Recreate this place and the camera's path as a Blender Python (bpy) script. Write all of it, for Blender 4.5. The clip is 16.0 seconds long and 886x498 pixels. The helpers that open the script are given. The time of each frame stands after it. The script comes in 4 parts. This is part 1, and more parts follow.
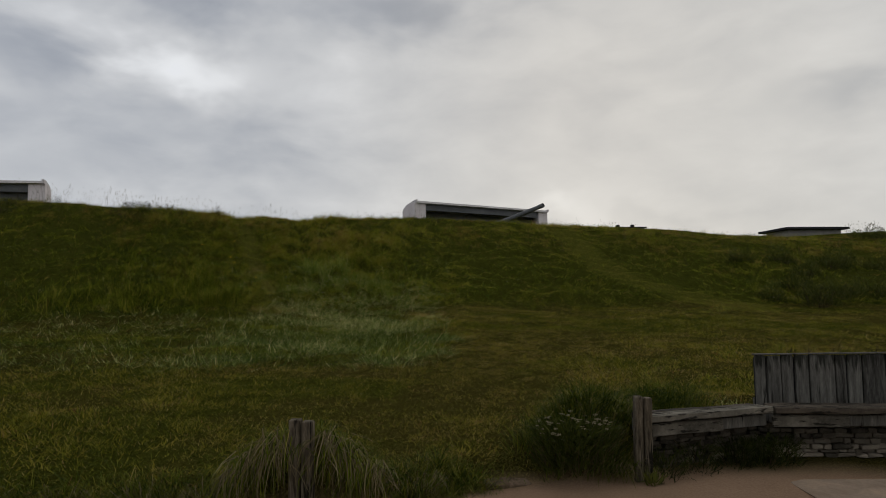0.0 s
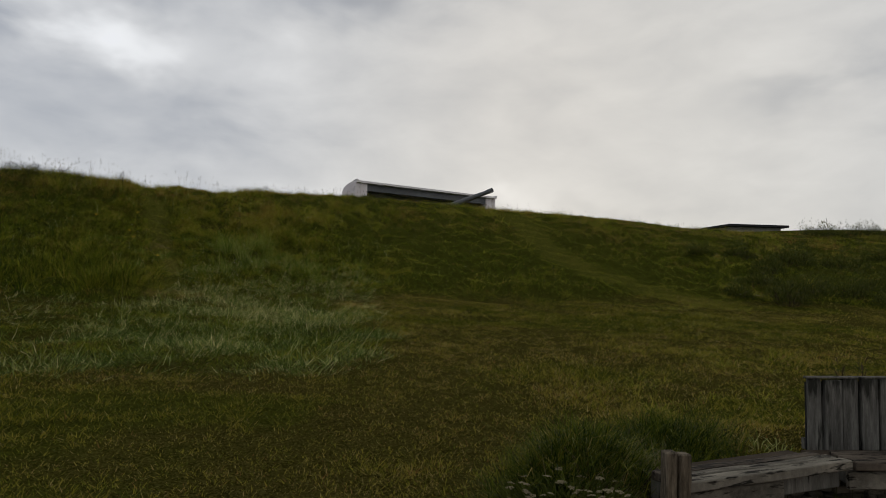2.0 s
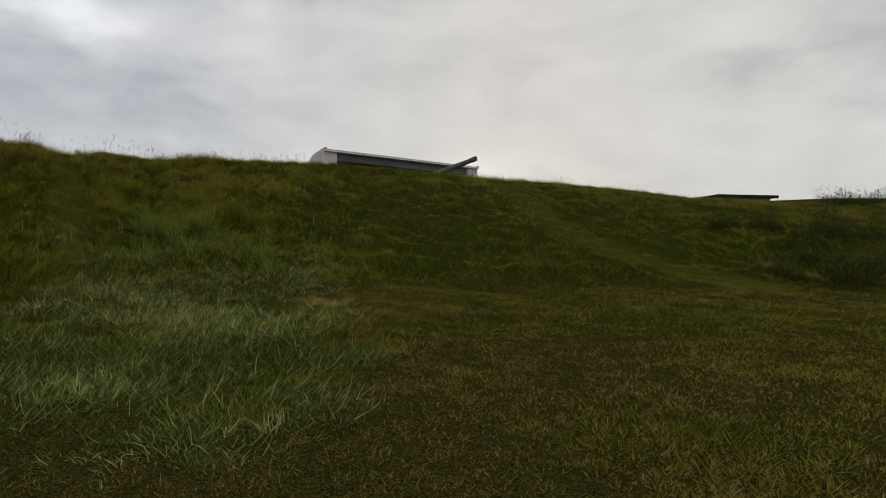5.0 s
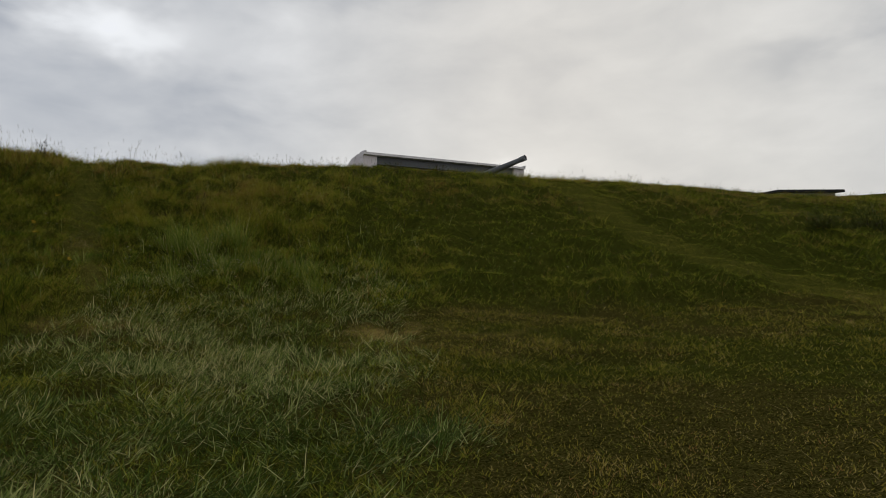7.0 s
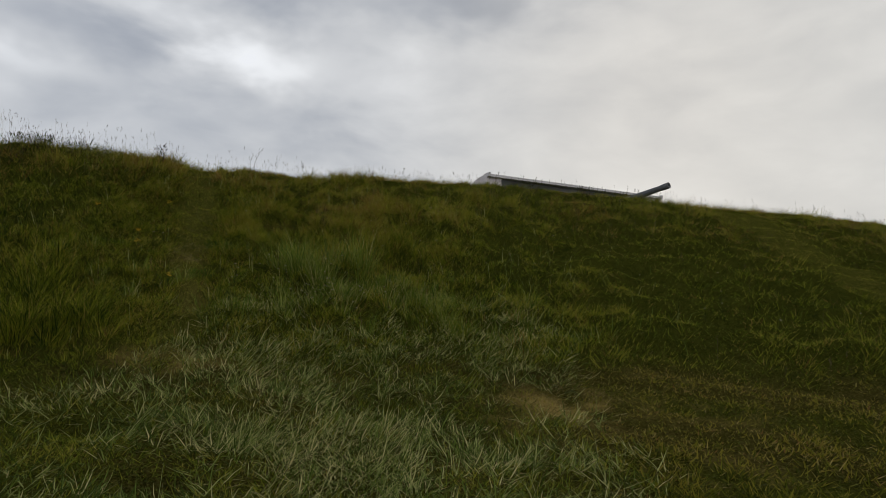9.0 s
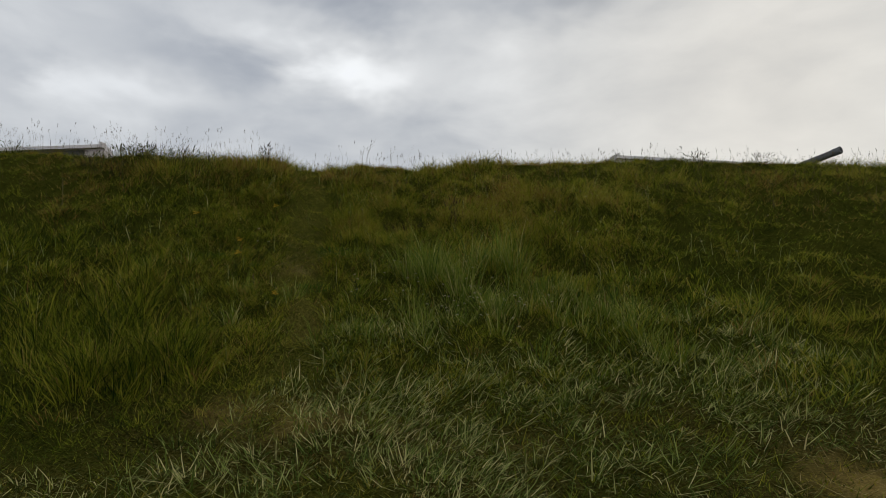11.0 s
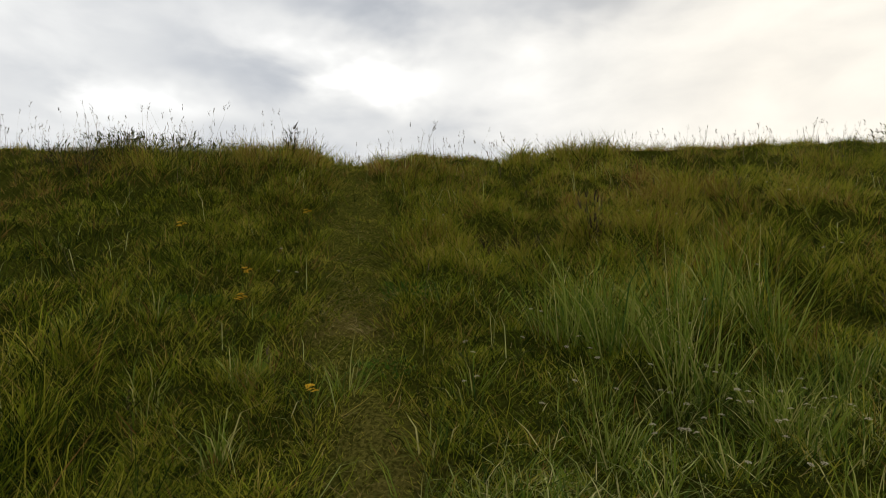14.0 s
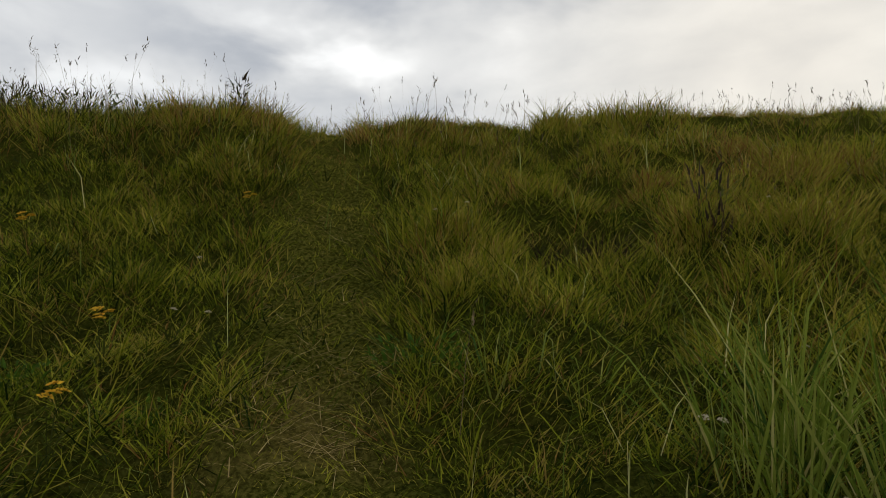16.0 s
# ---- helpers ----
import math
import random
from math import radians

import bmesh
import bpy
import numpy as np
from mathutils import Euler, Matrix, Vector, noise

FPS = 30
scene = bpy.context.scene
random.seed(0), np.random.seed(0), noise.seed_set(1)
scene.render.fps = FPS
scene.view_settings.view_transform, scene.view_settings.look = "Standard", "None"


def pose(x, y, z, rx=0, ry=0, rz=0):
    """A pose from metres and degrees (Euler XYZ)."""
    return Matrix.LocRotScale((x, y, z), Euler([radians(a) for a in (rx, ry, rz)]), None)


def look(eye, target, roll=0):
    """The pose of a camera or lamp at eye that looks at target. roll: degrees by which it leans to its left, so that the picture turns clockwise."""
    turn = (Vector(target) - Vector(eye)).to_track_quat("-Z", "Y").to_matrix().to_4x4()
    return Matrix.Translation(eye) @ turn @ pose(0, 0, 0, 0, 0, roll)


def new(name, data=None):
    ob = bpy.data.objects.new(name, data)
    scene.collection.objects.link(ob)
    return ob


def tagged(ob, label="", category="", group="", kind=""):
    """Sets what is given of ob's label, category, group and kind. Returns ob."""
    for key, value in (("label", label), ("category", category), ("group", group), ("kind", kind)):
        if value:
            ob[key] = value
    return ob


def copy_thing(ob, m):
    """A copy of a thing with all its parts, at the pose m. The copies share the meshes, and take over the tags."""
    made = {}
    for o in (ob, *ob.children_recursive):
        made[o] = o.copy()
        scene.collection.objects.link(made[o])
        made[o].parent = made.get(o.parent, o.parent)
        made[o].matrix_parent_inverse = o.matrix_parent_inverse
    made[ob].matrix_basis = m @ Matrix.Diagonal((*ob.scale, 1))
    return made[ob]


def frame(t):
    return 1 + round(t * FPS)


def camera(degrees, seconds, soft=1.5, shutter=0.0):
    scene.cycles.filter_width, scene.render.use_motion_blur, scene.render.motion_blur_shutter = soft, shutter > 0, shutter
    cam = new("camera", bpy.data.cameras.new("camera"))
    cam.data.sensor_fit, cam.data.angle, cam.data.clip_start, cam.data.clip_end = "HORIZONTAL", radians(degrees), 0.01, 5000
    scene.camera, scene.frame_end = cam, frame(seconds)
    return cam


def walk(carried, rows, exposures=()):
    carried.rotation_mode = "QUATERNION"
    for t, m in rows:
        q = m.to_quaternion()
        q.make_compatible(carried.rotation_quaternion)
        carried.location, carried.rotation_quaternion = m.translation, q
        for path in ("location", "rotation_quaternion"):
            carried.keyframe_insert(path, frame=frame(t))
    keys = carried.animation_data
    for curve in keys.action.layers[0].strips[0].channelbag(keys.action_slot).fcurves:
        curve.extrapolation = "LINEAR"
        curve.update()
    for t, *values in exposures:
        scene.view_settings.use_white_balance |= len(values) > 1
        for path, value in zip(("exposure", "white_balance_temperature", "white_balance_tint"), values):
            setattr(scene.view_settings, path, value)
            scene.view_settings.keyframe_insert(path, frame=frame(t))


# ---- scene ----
cam = camera(69.7, 16.0, soft=0.9)
METRES, EYE, TILT, LEAN, TURN = 17.0, 1.55, 4.3, 0.7, 0.0
ROWS = [
    (0.0, 0.0, 0.0, 0.0, 0.0, 0.0, -0.0),
    (0.5, 0.0027, 0.0293, -0.0022, -2.49, -1.1, -0.96),
    (1.0, 0.0027, 0.0616, -0.0033, -4.89, -1.16, -2.26),
    (1.5, 0.0059, 0.0937, -0.0072, -3.86, -0.67, -2.0),
    (2.0, 0.0071, 0.1258, -0.0091, -5.06, -1.01, -1.93),
    (2.5, 0.0098, 0.1599, -0.0133, -8.0, -2.46, -1.31),
    (3.0, 0.0126, 0.1926, -0.0153, -5.78, -2.91, -2.19),
    (3.5, 0.015, 0.2257, -0.0179, -8.5, -2.92, -1.65),
    (6.0, -0.0056, 0.364, -0.008, -4.04, -3.8, 0.28),
    (6.5, -0.01, 0.3938, -0.0086, -0.8, -4.39, 0.31),
    (7.0, -0.0158, 0.4246, -0.0086, -4.47, -2.95, 0.05),
    (7.5, -0.0225, 0.4534, -0.0098, -3.02, -1.05, -0.49),
    (8.0, -0.0335, 0.4836, -0.0111, -2.84, -1.52, 1.07),
    (8.5, -0.044, 0.5168, -0.0113, 0.63, -0.53, -1.01),
    (11.0, -0.1043, 0.6611, -0.0154, 14.85, -0.93, 1.07),
    (11.5, -0.1205, 0.6887, -0.0131, 14.05, -1.26, 1.63),
    (12.0, -0.1343, 0.7176, -0.0124, 16.35, -2.72, 2.03),
    (12.5, -0.1514, 0.7457, -0.0103, 17.94, -4.27, 2.22),
    (13.0, -0.1685, 0.7746, -0.0092, 21.09, -4.98, 0.84),
    (13.5, -0.1846, 0.7985, -0.007, 20.24, -4.2, 1.0),
    (14.0, -0.2019, 0.8287, -0.0061, 17.15, -0.35, 1.84),
    (14.5, -0.2171, 0.8554, -0.0062, 19.43, -0.31, 1.34),
    (15.0, -0.2301, 0.8866, -0.0059, 15.67, -1.61, 0.91),
    (15.5, -0.2404, 0.9147, -0.0018, 17.55, -1.08, 1.81),
    (16.0, -0.25, 0.9399, 0.0016, 15.35, -2.02, 1.62),
]
walk(cam, [(t, pose(0, 0, EYE, TILT, LEAN, TURN) @ pose(METRES * x, METRES * y, METRES * z, 90 + pitch, roll, yaw)) for t, x, y, z, yaw, pitch, roll in ROWS],
     [(0.0, -0.22, 6500, 10), (3.5, -0.08, 6500, 10), (6.0, -0.16, 6500, 10), (7.0, -0.08, 6450, 10), (8.5, -0.1, 6450, 10), (11.0, 0.0, 6500, 9), (12.0, 0.05, 6550, 9), (13.0, 0.52, 6850, 9), (13.5, 0.6, 7000, 9), (14.0, 0.45, 6850, 9), (14.8, 0.24, 6700, 9), (16.0, 0.22, 6700, 9)])

# ---- world, sun ----
world = bpy.data.worlds.new("overcast_sky")
scene.world = world
world.use_nodes = True
SUN_ELEVATION, SUN_AZIMUTH = 20.0, 12.0
# thin bright places and thick dark ones in the cloud: bearing, height, half width, half height in degrees, how much lighter
CLOUDS = [(-22.5, 18.4, 4.5, 1.9, 0.24), (-22.0, 17.8, 9.0, 3.6, 0.06), (-44.5, 16.0, 5.0, 2.4, 0.10), (-37.5, 15.4, 4.0, 1.4, 0.07), (11.5, 7.5, 8.0, 2.2, 0.07), (12.5, 6.6, 3.5, 1.1, 0.12),
          (-33.0, 17.8, 4.0, 2.6, -0.12), (-39.0, 19.6, 5.0, 2.4, -0.10), (-27.0, 24.5, 9.0, 2.2, -0.13), (-9.0, 24.6, 8.0, 2.4, -0.13), (0.0, 25.2, 6.0, 2.0, -0.09),
          (-48.5, 15.3, 3.0, 2.0, -0.08), (-18.5, 14.0, 8.0, 2.0, -0.07), (-26.0, 10.9, 7.0, 2.0, -0.05), (33.5, 15.2, 4.0, 1.3, -0.10), (19.6, 6.5, 4.5, 0.9, -0.08)]


def sky():
    nt = world.node_tree
    nt.nodes.clear()
    N, L = nt.nodes.new, nt.links.new
    out, bg = N("ShaderNodeOutputWorld"), N("ShaderNodeBackground")
    clear = N("ShaderNodeTexSky")
    clear.sky_type, clear.sun_disc = "NISHITA", False
    clear.sun_elevation, clear.sun_rotation = radians(SUN_ELEVATION), radians(SUN_AZIMUTH)
    dim = N("ShaderNodeVectorMath")
    dim.operation, dim.inputs[3].default_value = "SCALE", 0.1
    L(clear.outputs[0], dim.inputs[0])
    tc, sep = N("ShaderNodeTexCoord"), N("ShaderNodeSeparateXYZ")
    L(tc.outputs["Generated"], sep.inputs[0])

    def m(op, a, b=None):
        n = N("ShaderNodeMath")
        n.operation = op
        for i, v in enumerate((a, b)):
            if v is None:
                continue
            if isinstance(v, (int, float)):
                n.inputs[i].default_value = v
            else:
                L(v, n.inputs[i])
        return n.outputs[0]
    def clouds(scale, detail, rough, shift, squash, warp):
        mp, n = N("ShaderNodeMapping"), N("ShaderNodeTexNoise")
        mp.inputs[1].default_value = shift
        mp.inputs[3].default_value = (1.0, 1.0, squash)
        L(tc.outputs["Generated"], mp.inputs[0])
        L(mp.outputs[0], n.inputs[0])
        n.inputs["Scale"].default_value, n.inputs["Detail"].default_value = scale, detail
        n.inputs["Roughness"].default_value, n.inputs["Distortion"].default_value = rough, warp
        return n.outputs[0]
    big = clouds(2.4, 3.0, 0.45, (11.3, 5.9, 2.6), 1.9, 0.2)
    small = clouds(6.5, 5.0, 0.5, (4.4, 8.2, 3.3), 2.2, 0.25)
    fray = clouds(9.0, 3.0, 0.5, (7.1, 1.2, 9.3), 1.6, 0.0)
    # bearing and height in degrees, frayed so that no cloud has a smooth outline
    bearing = m("ADD", m("MULTIPLY", m("ARCTAN2", sep.outputs[0], sep.outputs[1]), 57.296), m("MULTIPLY", m("SUBTRACT", small, 0.5), 16.0))
    rising = m("ADD", m("MULTIPLY", m("ARCSINE", sep.outputs[2]), 57.296), m("MULTIPLY", m("SUBTRACT", fray, 0.5), 8.0))
    depth = m("ADD", m("ADD", m("MULTIPLY", m("SUBTRACT", big, 0.5), 0.26), m("MULTIPLY", m("SUBTRACT", small, 0.5), 0.40)), 0.545)
    for az, el, wide, high, more in CLOUDS:
        u = m("DIVIDE", m("SUBTRACT", bearing, az), wide)
        v = m("DIVIDE", m("SUBTRACT", rising, el), high)
        q = m("ADD", m("MULTIPLY", u, u), m("MULTIPLY", v, v))
        depth = m("ADD", depth, m("MULTIPLY", m("POWER", 0.3679, q), more))
    ramp = N("ShaderNodeValToRGB")
    ramp.color_ramp.interpolation = "B_SPLINE"
    e = ramp.color_ramp.elements
    e[0].position, e[0].color = 0.30, (0.33, 0.355, 0.40, 1)
    e[1].position, e[1].color = 0.84, (1.05, 1.05, 1.04, 1)
    for p, c in ((0.42, (0.46, 0.48, 0.515, 1)), (0.54, (0.64, 0.645, 0.65, 1)), (0.66, (0.78, 0.78, 0.775, 1))):
        e.new(p).color = c
    L(depth, ramp.inputs[0])
    # thinner, warmer cloud round the hidden sun
    a = radians(SUN_AZIMUTH + 6)
    sun_way = N("ShaderNodeVectorMath")
    sun_way.operation = "DOT_PRODUCT"
    sun_way.inputs[1].default_value = (math.sin(a) * 0.985, math.cos(a) * 0.985, 0.17)
    L(tc.outputs["Generated"], sun_way.inputs[0])
    near = N("ShaderNodeMapRange")
    near.interpolation_type = "SMOOTHSTEP"
    near.inputs[1].default_value, near.inputs[2].default_value = 0.86, 1.0
    L(sun_way.outputs["Value"], near.inputs[0])
    warm = N("ShaderNodeMix")
    warm.data_type = "RGBA"
    L(m("MULTIPLY", near.outputs[0], 0.38), warm.inputs[0])
    L(ramp.outputs[0], warm.inputs[6])
    warm.inputs[7].default_value = (0.76, 0.735, 0.68, 1)
    both = N("ShaderNodeMix")
    both.data_type = "RGBA"
    both.inputs[0].default_value = 0.97
    L(dim.outputs[0], both.inputs[6])
    # cooler to the west, warmer to the east
    cool = N("ShaderNodeMapRange")
    cool.interpolation_type = "SMOOTHSTEP"
    cool.inputs[1].default_value, cool.inputs[2].default_value = -0.7, 0.45
    L(sep.outputs[0], cool.inputs[0])
    cast, tone = N("ShaderNodeMix"), N("ShaderNodeMix")
    cast.data_type = tone.data_type = "RGBA"
    cast.blend_type, cast.inputs[0].default_value = "MULTIPLY", 1.0
    tone.inputs[6].default_value, tone.inputs[7].default_value = (0.92, 0.945, 0.99, 1), (1.0, 0.99, 0.97, 1)
    L(cool.outputs[0], tone.inputs[0])
    L(warm.outputs[2], cast.inputs[6])
    L(tone.outputs[2], cast.inputs[7])
    L(cast.outputs[2], both.inputs[7])
    L(both.outputs[2], bg.inputs[0])
    bg.inputs[1].default_value = SKY
    L(bg.outputs[0], out.inputs[0])


SKY = 1.0
sky()
sun = new("sun", bpy.data.lights.new("sun", "SUN"))
sun.data.energy, sun.data.angle, sun.data.color = 0.5, radians(25), (1.0, 0.93, 0.82)
_a, _e = radians(SUN_AZIMUTH), radians(SUN_ELEVATION)
sun.matrix_world = look((0, 0, 30), (-math.sin(_a) * math.cos(_e) * 50, -math.cos(_a) * math.cos(_e) * 50, 30 - math.sin(_e) * 50))

# ---- materials ----


def material(name, rough=0.85, metal=0.0):
    mat = bpy.data.materials.new(name)
    mat.use_nodes = True
    nt = mat.node_tree
    b = nt.nodes["Principled BSDF"]
    b.inputs["Roughness"].default_value, b.inputs["Metallic"].default_value = rough, metal
    b.inputs["Specular IOR Level"].default_value = 0.06
    return mat, nt, b


def noise_node(nt, vec, scale, detail=4.0, rough=0.6, stretch=(1, 1, 1)):
    n = nt.nodes.new("ShaderNodeTexNoise")
    n.inputs["Scale"].default_value, n.inputs["Detail"].default_value, n.inputs["Roughness"].default_value = scale, detail, rough
    if vec is not None:
        mp = nt.nodes.new("ShaderNodeMapping")
        mp.inputs[3].default_value = stretch
        nt.links.new(vec, mp.inputs[0])
        nt.links.new(mp.outputs[0], n.inputs[0])
    return n.outputs[0]


def ramp_node(nt, fac, stops):
    r = nt.nodes.new("ShaderNodeValToRGB")
    e = r.color_ramp.elements
    e[0].position, e[0].color = stops[0][0], (*stops[0][1], 1)
    e[1].position, e[1].color = stops[-1][0], (*stops[-1][1], 1)
    for p, c in stops[1:-1]:
        e.new(p).color = (*c, 1)
    nt.links.new(fac, r.inputs[0])
    return r.outputs[0]


def mix_node(nt, fac, a, b, blend="MIX"):
    n = nt.nodes.new("ShaderNodeMix")
    n.data_type, n.blend_type = "RGBA", blend
    for i, v in ((0, fac), (6, a), (7, b)):
        if isinstance(v, (int, float)):
            n.inputs[i].default_value = v
        elif isinstance(v, tuple):
            n.inputs[i].default_value = (*v, 1)
        else:
            nt.links.new(v, n.inputs[i])
    return n.outputs[2]


def bump_node(nt, height, strength, distance, b):
    n = nt.nodes.new("ShaderNodeBump")
    n.inputs["Strength"].default_value, n.inputs["Distance"].default_value = strength, distance
    nt.links.new(height, n.inputs["Height"])
    nt.links.new(n.outputs[0], b.inputs["Normal"])


def coords(nt, which="Object"):
    return nt.nodes.new("ShaderNodeTexCoord").outputs[which]


def attribute(nt, name):
    n = nt.nodes.new("ShaderNodeAttribute")
    n.attribute_name = name
    return n.outputs["Fac"]


def surface(name, stops, scale, fine, rough=0.85, metal=0.0, bump=0.3, depth=0.01, stretch=(1, 1, 1), vary=0.0):
    """A surface coloured over two scales of noise, with a fine relief."""
    mat, nt, b = material(name, rough, metal)
    oc = coords(nt)
    broad, grain = noise_node(nt, oc, scale, 4, 0.6, stretch), noise_node(nt, oc, fine, 5, 0.7, stretch)
    c = mix_node(nt, 0.35, ramp_node(nt, broad, stops), ramp_node(nt, grain, stops))
    if vary:
        info = nt.nodes.new("ShaderNodeObjectInfo")
        c = mix_node(nt, vary, c, ramp_node(nt, info.outputs["Random"], [(0.0, tuple(v * 0.35 for v in stops[0][1])), (1.0, tuple(min(0.85, v * 1.5) for v in stops[-1][1]))]))
    nt.links.new(c, b.inputs["Base Color"])
    bump_node(nt, grain, bump, depth, b)
    return mat


def blade_material(name, stops, translucent=0.25):
    mat, nt, b = material(name, 0.6)
    b.inputs["Specular IOR Level"].default_value = 0.04
    c = ramp_node(nt, attribute(nt, "tint"), stops)
    nt.links.new(c, b.inputs["Base Color"])
    tr, mx = nt.nodes.new("ShaderNodeBsdfTranslucent"), nt.nodes.new("ShaderNodeMixShader")
    nt.links.new(c, tr.inputs[0])
    mx.inputs[0].default_value = translucent
    nt.links.new(b.outputs[0], mx.inputs[1])
    nt.links.new(tr.outputs[0], mx.inputs[2])
    nt.links.new(mx.outputs[0], nt.nodes["Material Output"].inputs[0])
    return mat


GRASS = [(0.0, (0.022, 0.038, 0.004)), (0.25, (0.085, 0.11, 0.009)), (0.5, (0.15, 0.155, 0.016)), (0.7, (0.21, 0.175, 0.028)), (0.85, (0.33, 0.255, 0.08)), (1.0, (0.20, 0.105, 0.03))]
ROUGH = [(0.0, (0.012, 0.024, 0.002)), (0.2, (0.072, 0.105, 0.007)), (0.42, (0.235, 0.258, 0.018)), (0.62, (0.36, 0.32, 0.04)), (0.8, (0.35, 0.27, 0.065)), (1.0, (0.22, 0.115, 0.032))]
MARRAM = [(0.0, (0.04, 0.085, 0.016)), (0.4, (0.12, 0.17, 0.018)), (0.7, (0.22, 0.26, 0.042)), (1.0, (0.42, 0.38, 0.14))]
PALE = [(0.0, (0.045, 0.075, 0.010)), (0.35, (0.17, 0.225, 0.042)), (0.6, (0.37, 0.395, 0.135)), (1.0, (0.66, 0.57, 0.27))]
LAWN = [(0.0, (0.05, 0.062, 0.006)), (0.25, (0.145, 0.15, 0.014)), (0.5, (0.25, 0.21, 0.026)), (0.7, (0.275, 0.212, 0.034)), (0.85, (0.39, 0.31, 0.11)), (1.0, (0.23, 0.125, 0.038))]
lawn_mat = blade_material("lawn_blades", LAWN)
grass_mat = blade_material("grass_blades", GRASS)
rough_mat = blade_material("tussock_blades", ROUGH)
pale_mat = blade_material("pale_grass_blades", PALE)
straw_mat = blade_material("straw", [(0.0, (0.10, 0.07, 0.025)), (0.6, (0.26, 0.19, 0.07)), (1.0, (0.44, 0.35, 0.15))])
marram_mat = blade_material("marram_blades", MARRAM)
wood_mat = surface("weathered_wood", [(0.34, (0.018, 0.017, 0.013)), (0.5, (0.088, 0.080, 0.064)), (0.66, (0.230, 0.208, 0.168))], 3.0, 22.0, 0.9, bump=0.7, depth=0.01, stretch=(1, 6, 1), vary=0.25)
post_mat = surface("weathered_post_wood", [(0.34, (0.028, 0.022, 0.015)), (0.5, (0.098, 0.080, 0.056)), (0.66, (0.215, 0.180, 0.13))], 5.0, 26.0, 0.9, bump=0.8, depth=0.015, stretch=(5, 5, 0.7))
board_mat = surface("dark_board_wood", [(0.34, (0.032, 0.030, 0.026)), (0.5, (0.090, 0.085, 0.074)), (0.66, (0.191, 0.180, 0.155))], 5.0, 24.0, 0.9, bump=0.7, depth=0.01, stretch=(5, 5, 0.6), vary=0.25)
def stained(mat, scale, stretch, lo, hi, colour):
    """Dark weather streaks over a surface."""
    nt = mat.node_tree
    b = nt.nodes["Principled BSDF"]
    old = b.inputs["Base Color"].links[0].from_socket
    mask = ramp_node(nt, noise_node(nt, coords(nt), scale, 3, 0.6, stretch), [(lo, (0, 0, 0)), (hi, (1, 1, 1))])
    nt.links.new(mix_node(nt, mask, old, colour), b.inputs["Base Color"])


damp_wood_mat = surface("damp_seat_wood", [(0.34, (0.02, 0.016, 0.012)), (0.5, (0.062, 0.050, 0.038)), (0.66, (0.125, 0.104, 0.08))], 3.0, 22.0, 0.85, bump=0.7, depth=0.01, stretch=(1, 6, 1), vary=0.2)
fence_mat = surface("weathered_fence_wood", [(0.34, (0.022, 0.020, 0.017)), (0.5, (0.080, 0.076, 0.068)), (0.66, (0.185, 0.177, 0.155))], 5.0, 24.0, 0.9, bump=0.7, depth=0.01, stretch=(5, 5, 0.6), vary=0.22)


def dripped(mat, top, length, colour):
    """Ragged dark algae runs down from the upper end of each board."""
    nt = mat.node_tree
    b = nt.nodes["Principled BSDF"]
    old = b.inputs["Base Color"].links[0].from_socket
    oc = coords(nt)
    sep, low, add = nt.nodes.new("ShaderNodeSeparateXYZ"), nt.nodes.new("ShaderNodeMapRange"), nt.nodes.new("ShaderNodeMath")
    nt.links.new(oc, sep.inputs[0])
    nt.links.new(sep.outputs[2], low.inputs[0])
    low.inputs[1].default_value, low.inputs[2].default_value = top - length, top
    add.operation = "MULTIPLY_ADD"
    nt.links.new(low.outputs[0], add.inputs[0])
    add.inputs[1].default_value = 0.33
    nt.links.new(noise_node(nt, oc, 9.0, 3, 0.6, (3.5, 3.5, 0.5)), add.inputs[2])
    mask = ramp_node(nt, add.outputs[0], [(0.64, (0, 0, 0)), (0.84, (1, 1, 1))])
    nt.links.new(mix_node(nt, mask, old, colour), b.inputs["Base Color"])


stained(fence_mat, 7.0, (3.0, 3.0, 0.35), 0.60, 0.70, (0.022, 0.021, 0.018))
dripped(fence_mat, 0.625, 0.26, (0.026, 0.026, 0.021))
stained(damp_wood_mat, 6.0, (0.8, 5.0, 5.0), 0.54, 0.62, (0.012, 0.011, 0.009))
stained(board_mat, 7.0, (3.0, 3.0, 0.35), 0.57, 0.66, (0.010, 0.010, 0.009))
stained(wood_mat, 6.0, (0.8, 5.0, 5.0), 0.54, 0.62, (0.016, 0.015, 0.012))
stained(post_mat, 6.0, (4.0, 4.0, 0.4), 0.55, 0.62, (0.015, 0.013, 0.010))
# Stone colour lowered to carry the shade under the bench seats.
stone_mat = surface("shaded_grey_stone", [(0.32, (0.014, 0.013, 0.010)), (0.5, (0.055, 0.048, 0.037)), (0.68, (0.135, 0.115, 0.088))], 8.0, 40.0, 0.95, bump=0.7, depth=0.02, vary=0.4)
pale_stone_mat = surface("pale_stone", [(0.3, (0.115, 0.096, 0.074)), (0.5, (0.195, 0.165, 0.128)), (0.7, (0.27, 0.23, 0.178))], 8.0, 40.0, 0.95, bump=0.6, depth=0.02, vary=0.3)
slab_mat = surface("wet_slab", [(0.35, (0.19, 0.135, 0.095)), (0.5, (0.25, 0.19, 0.14)), (0.65, (0.33, 0.24, 0.165))], 3.0, 30.0, 0.95, bump=0.3, depth=0.006)
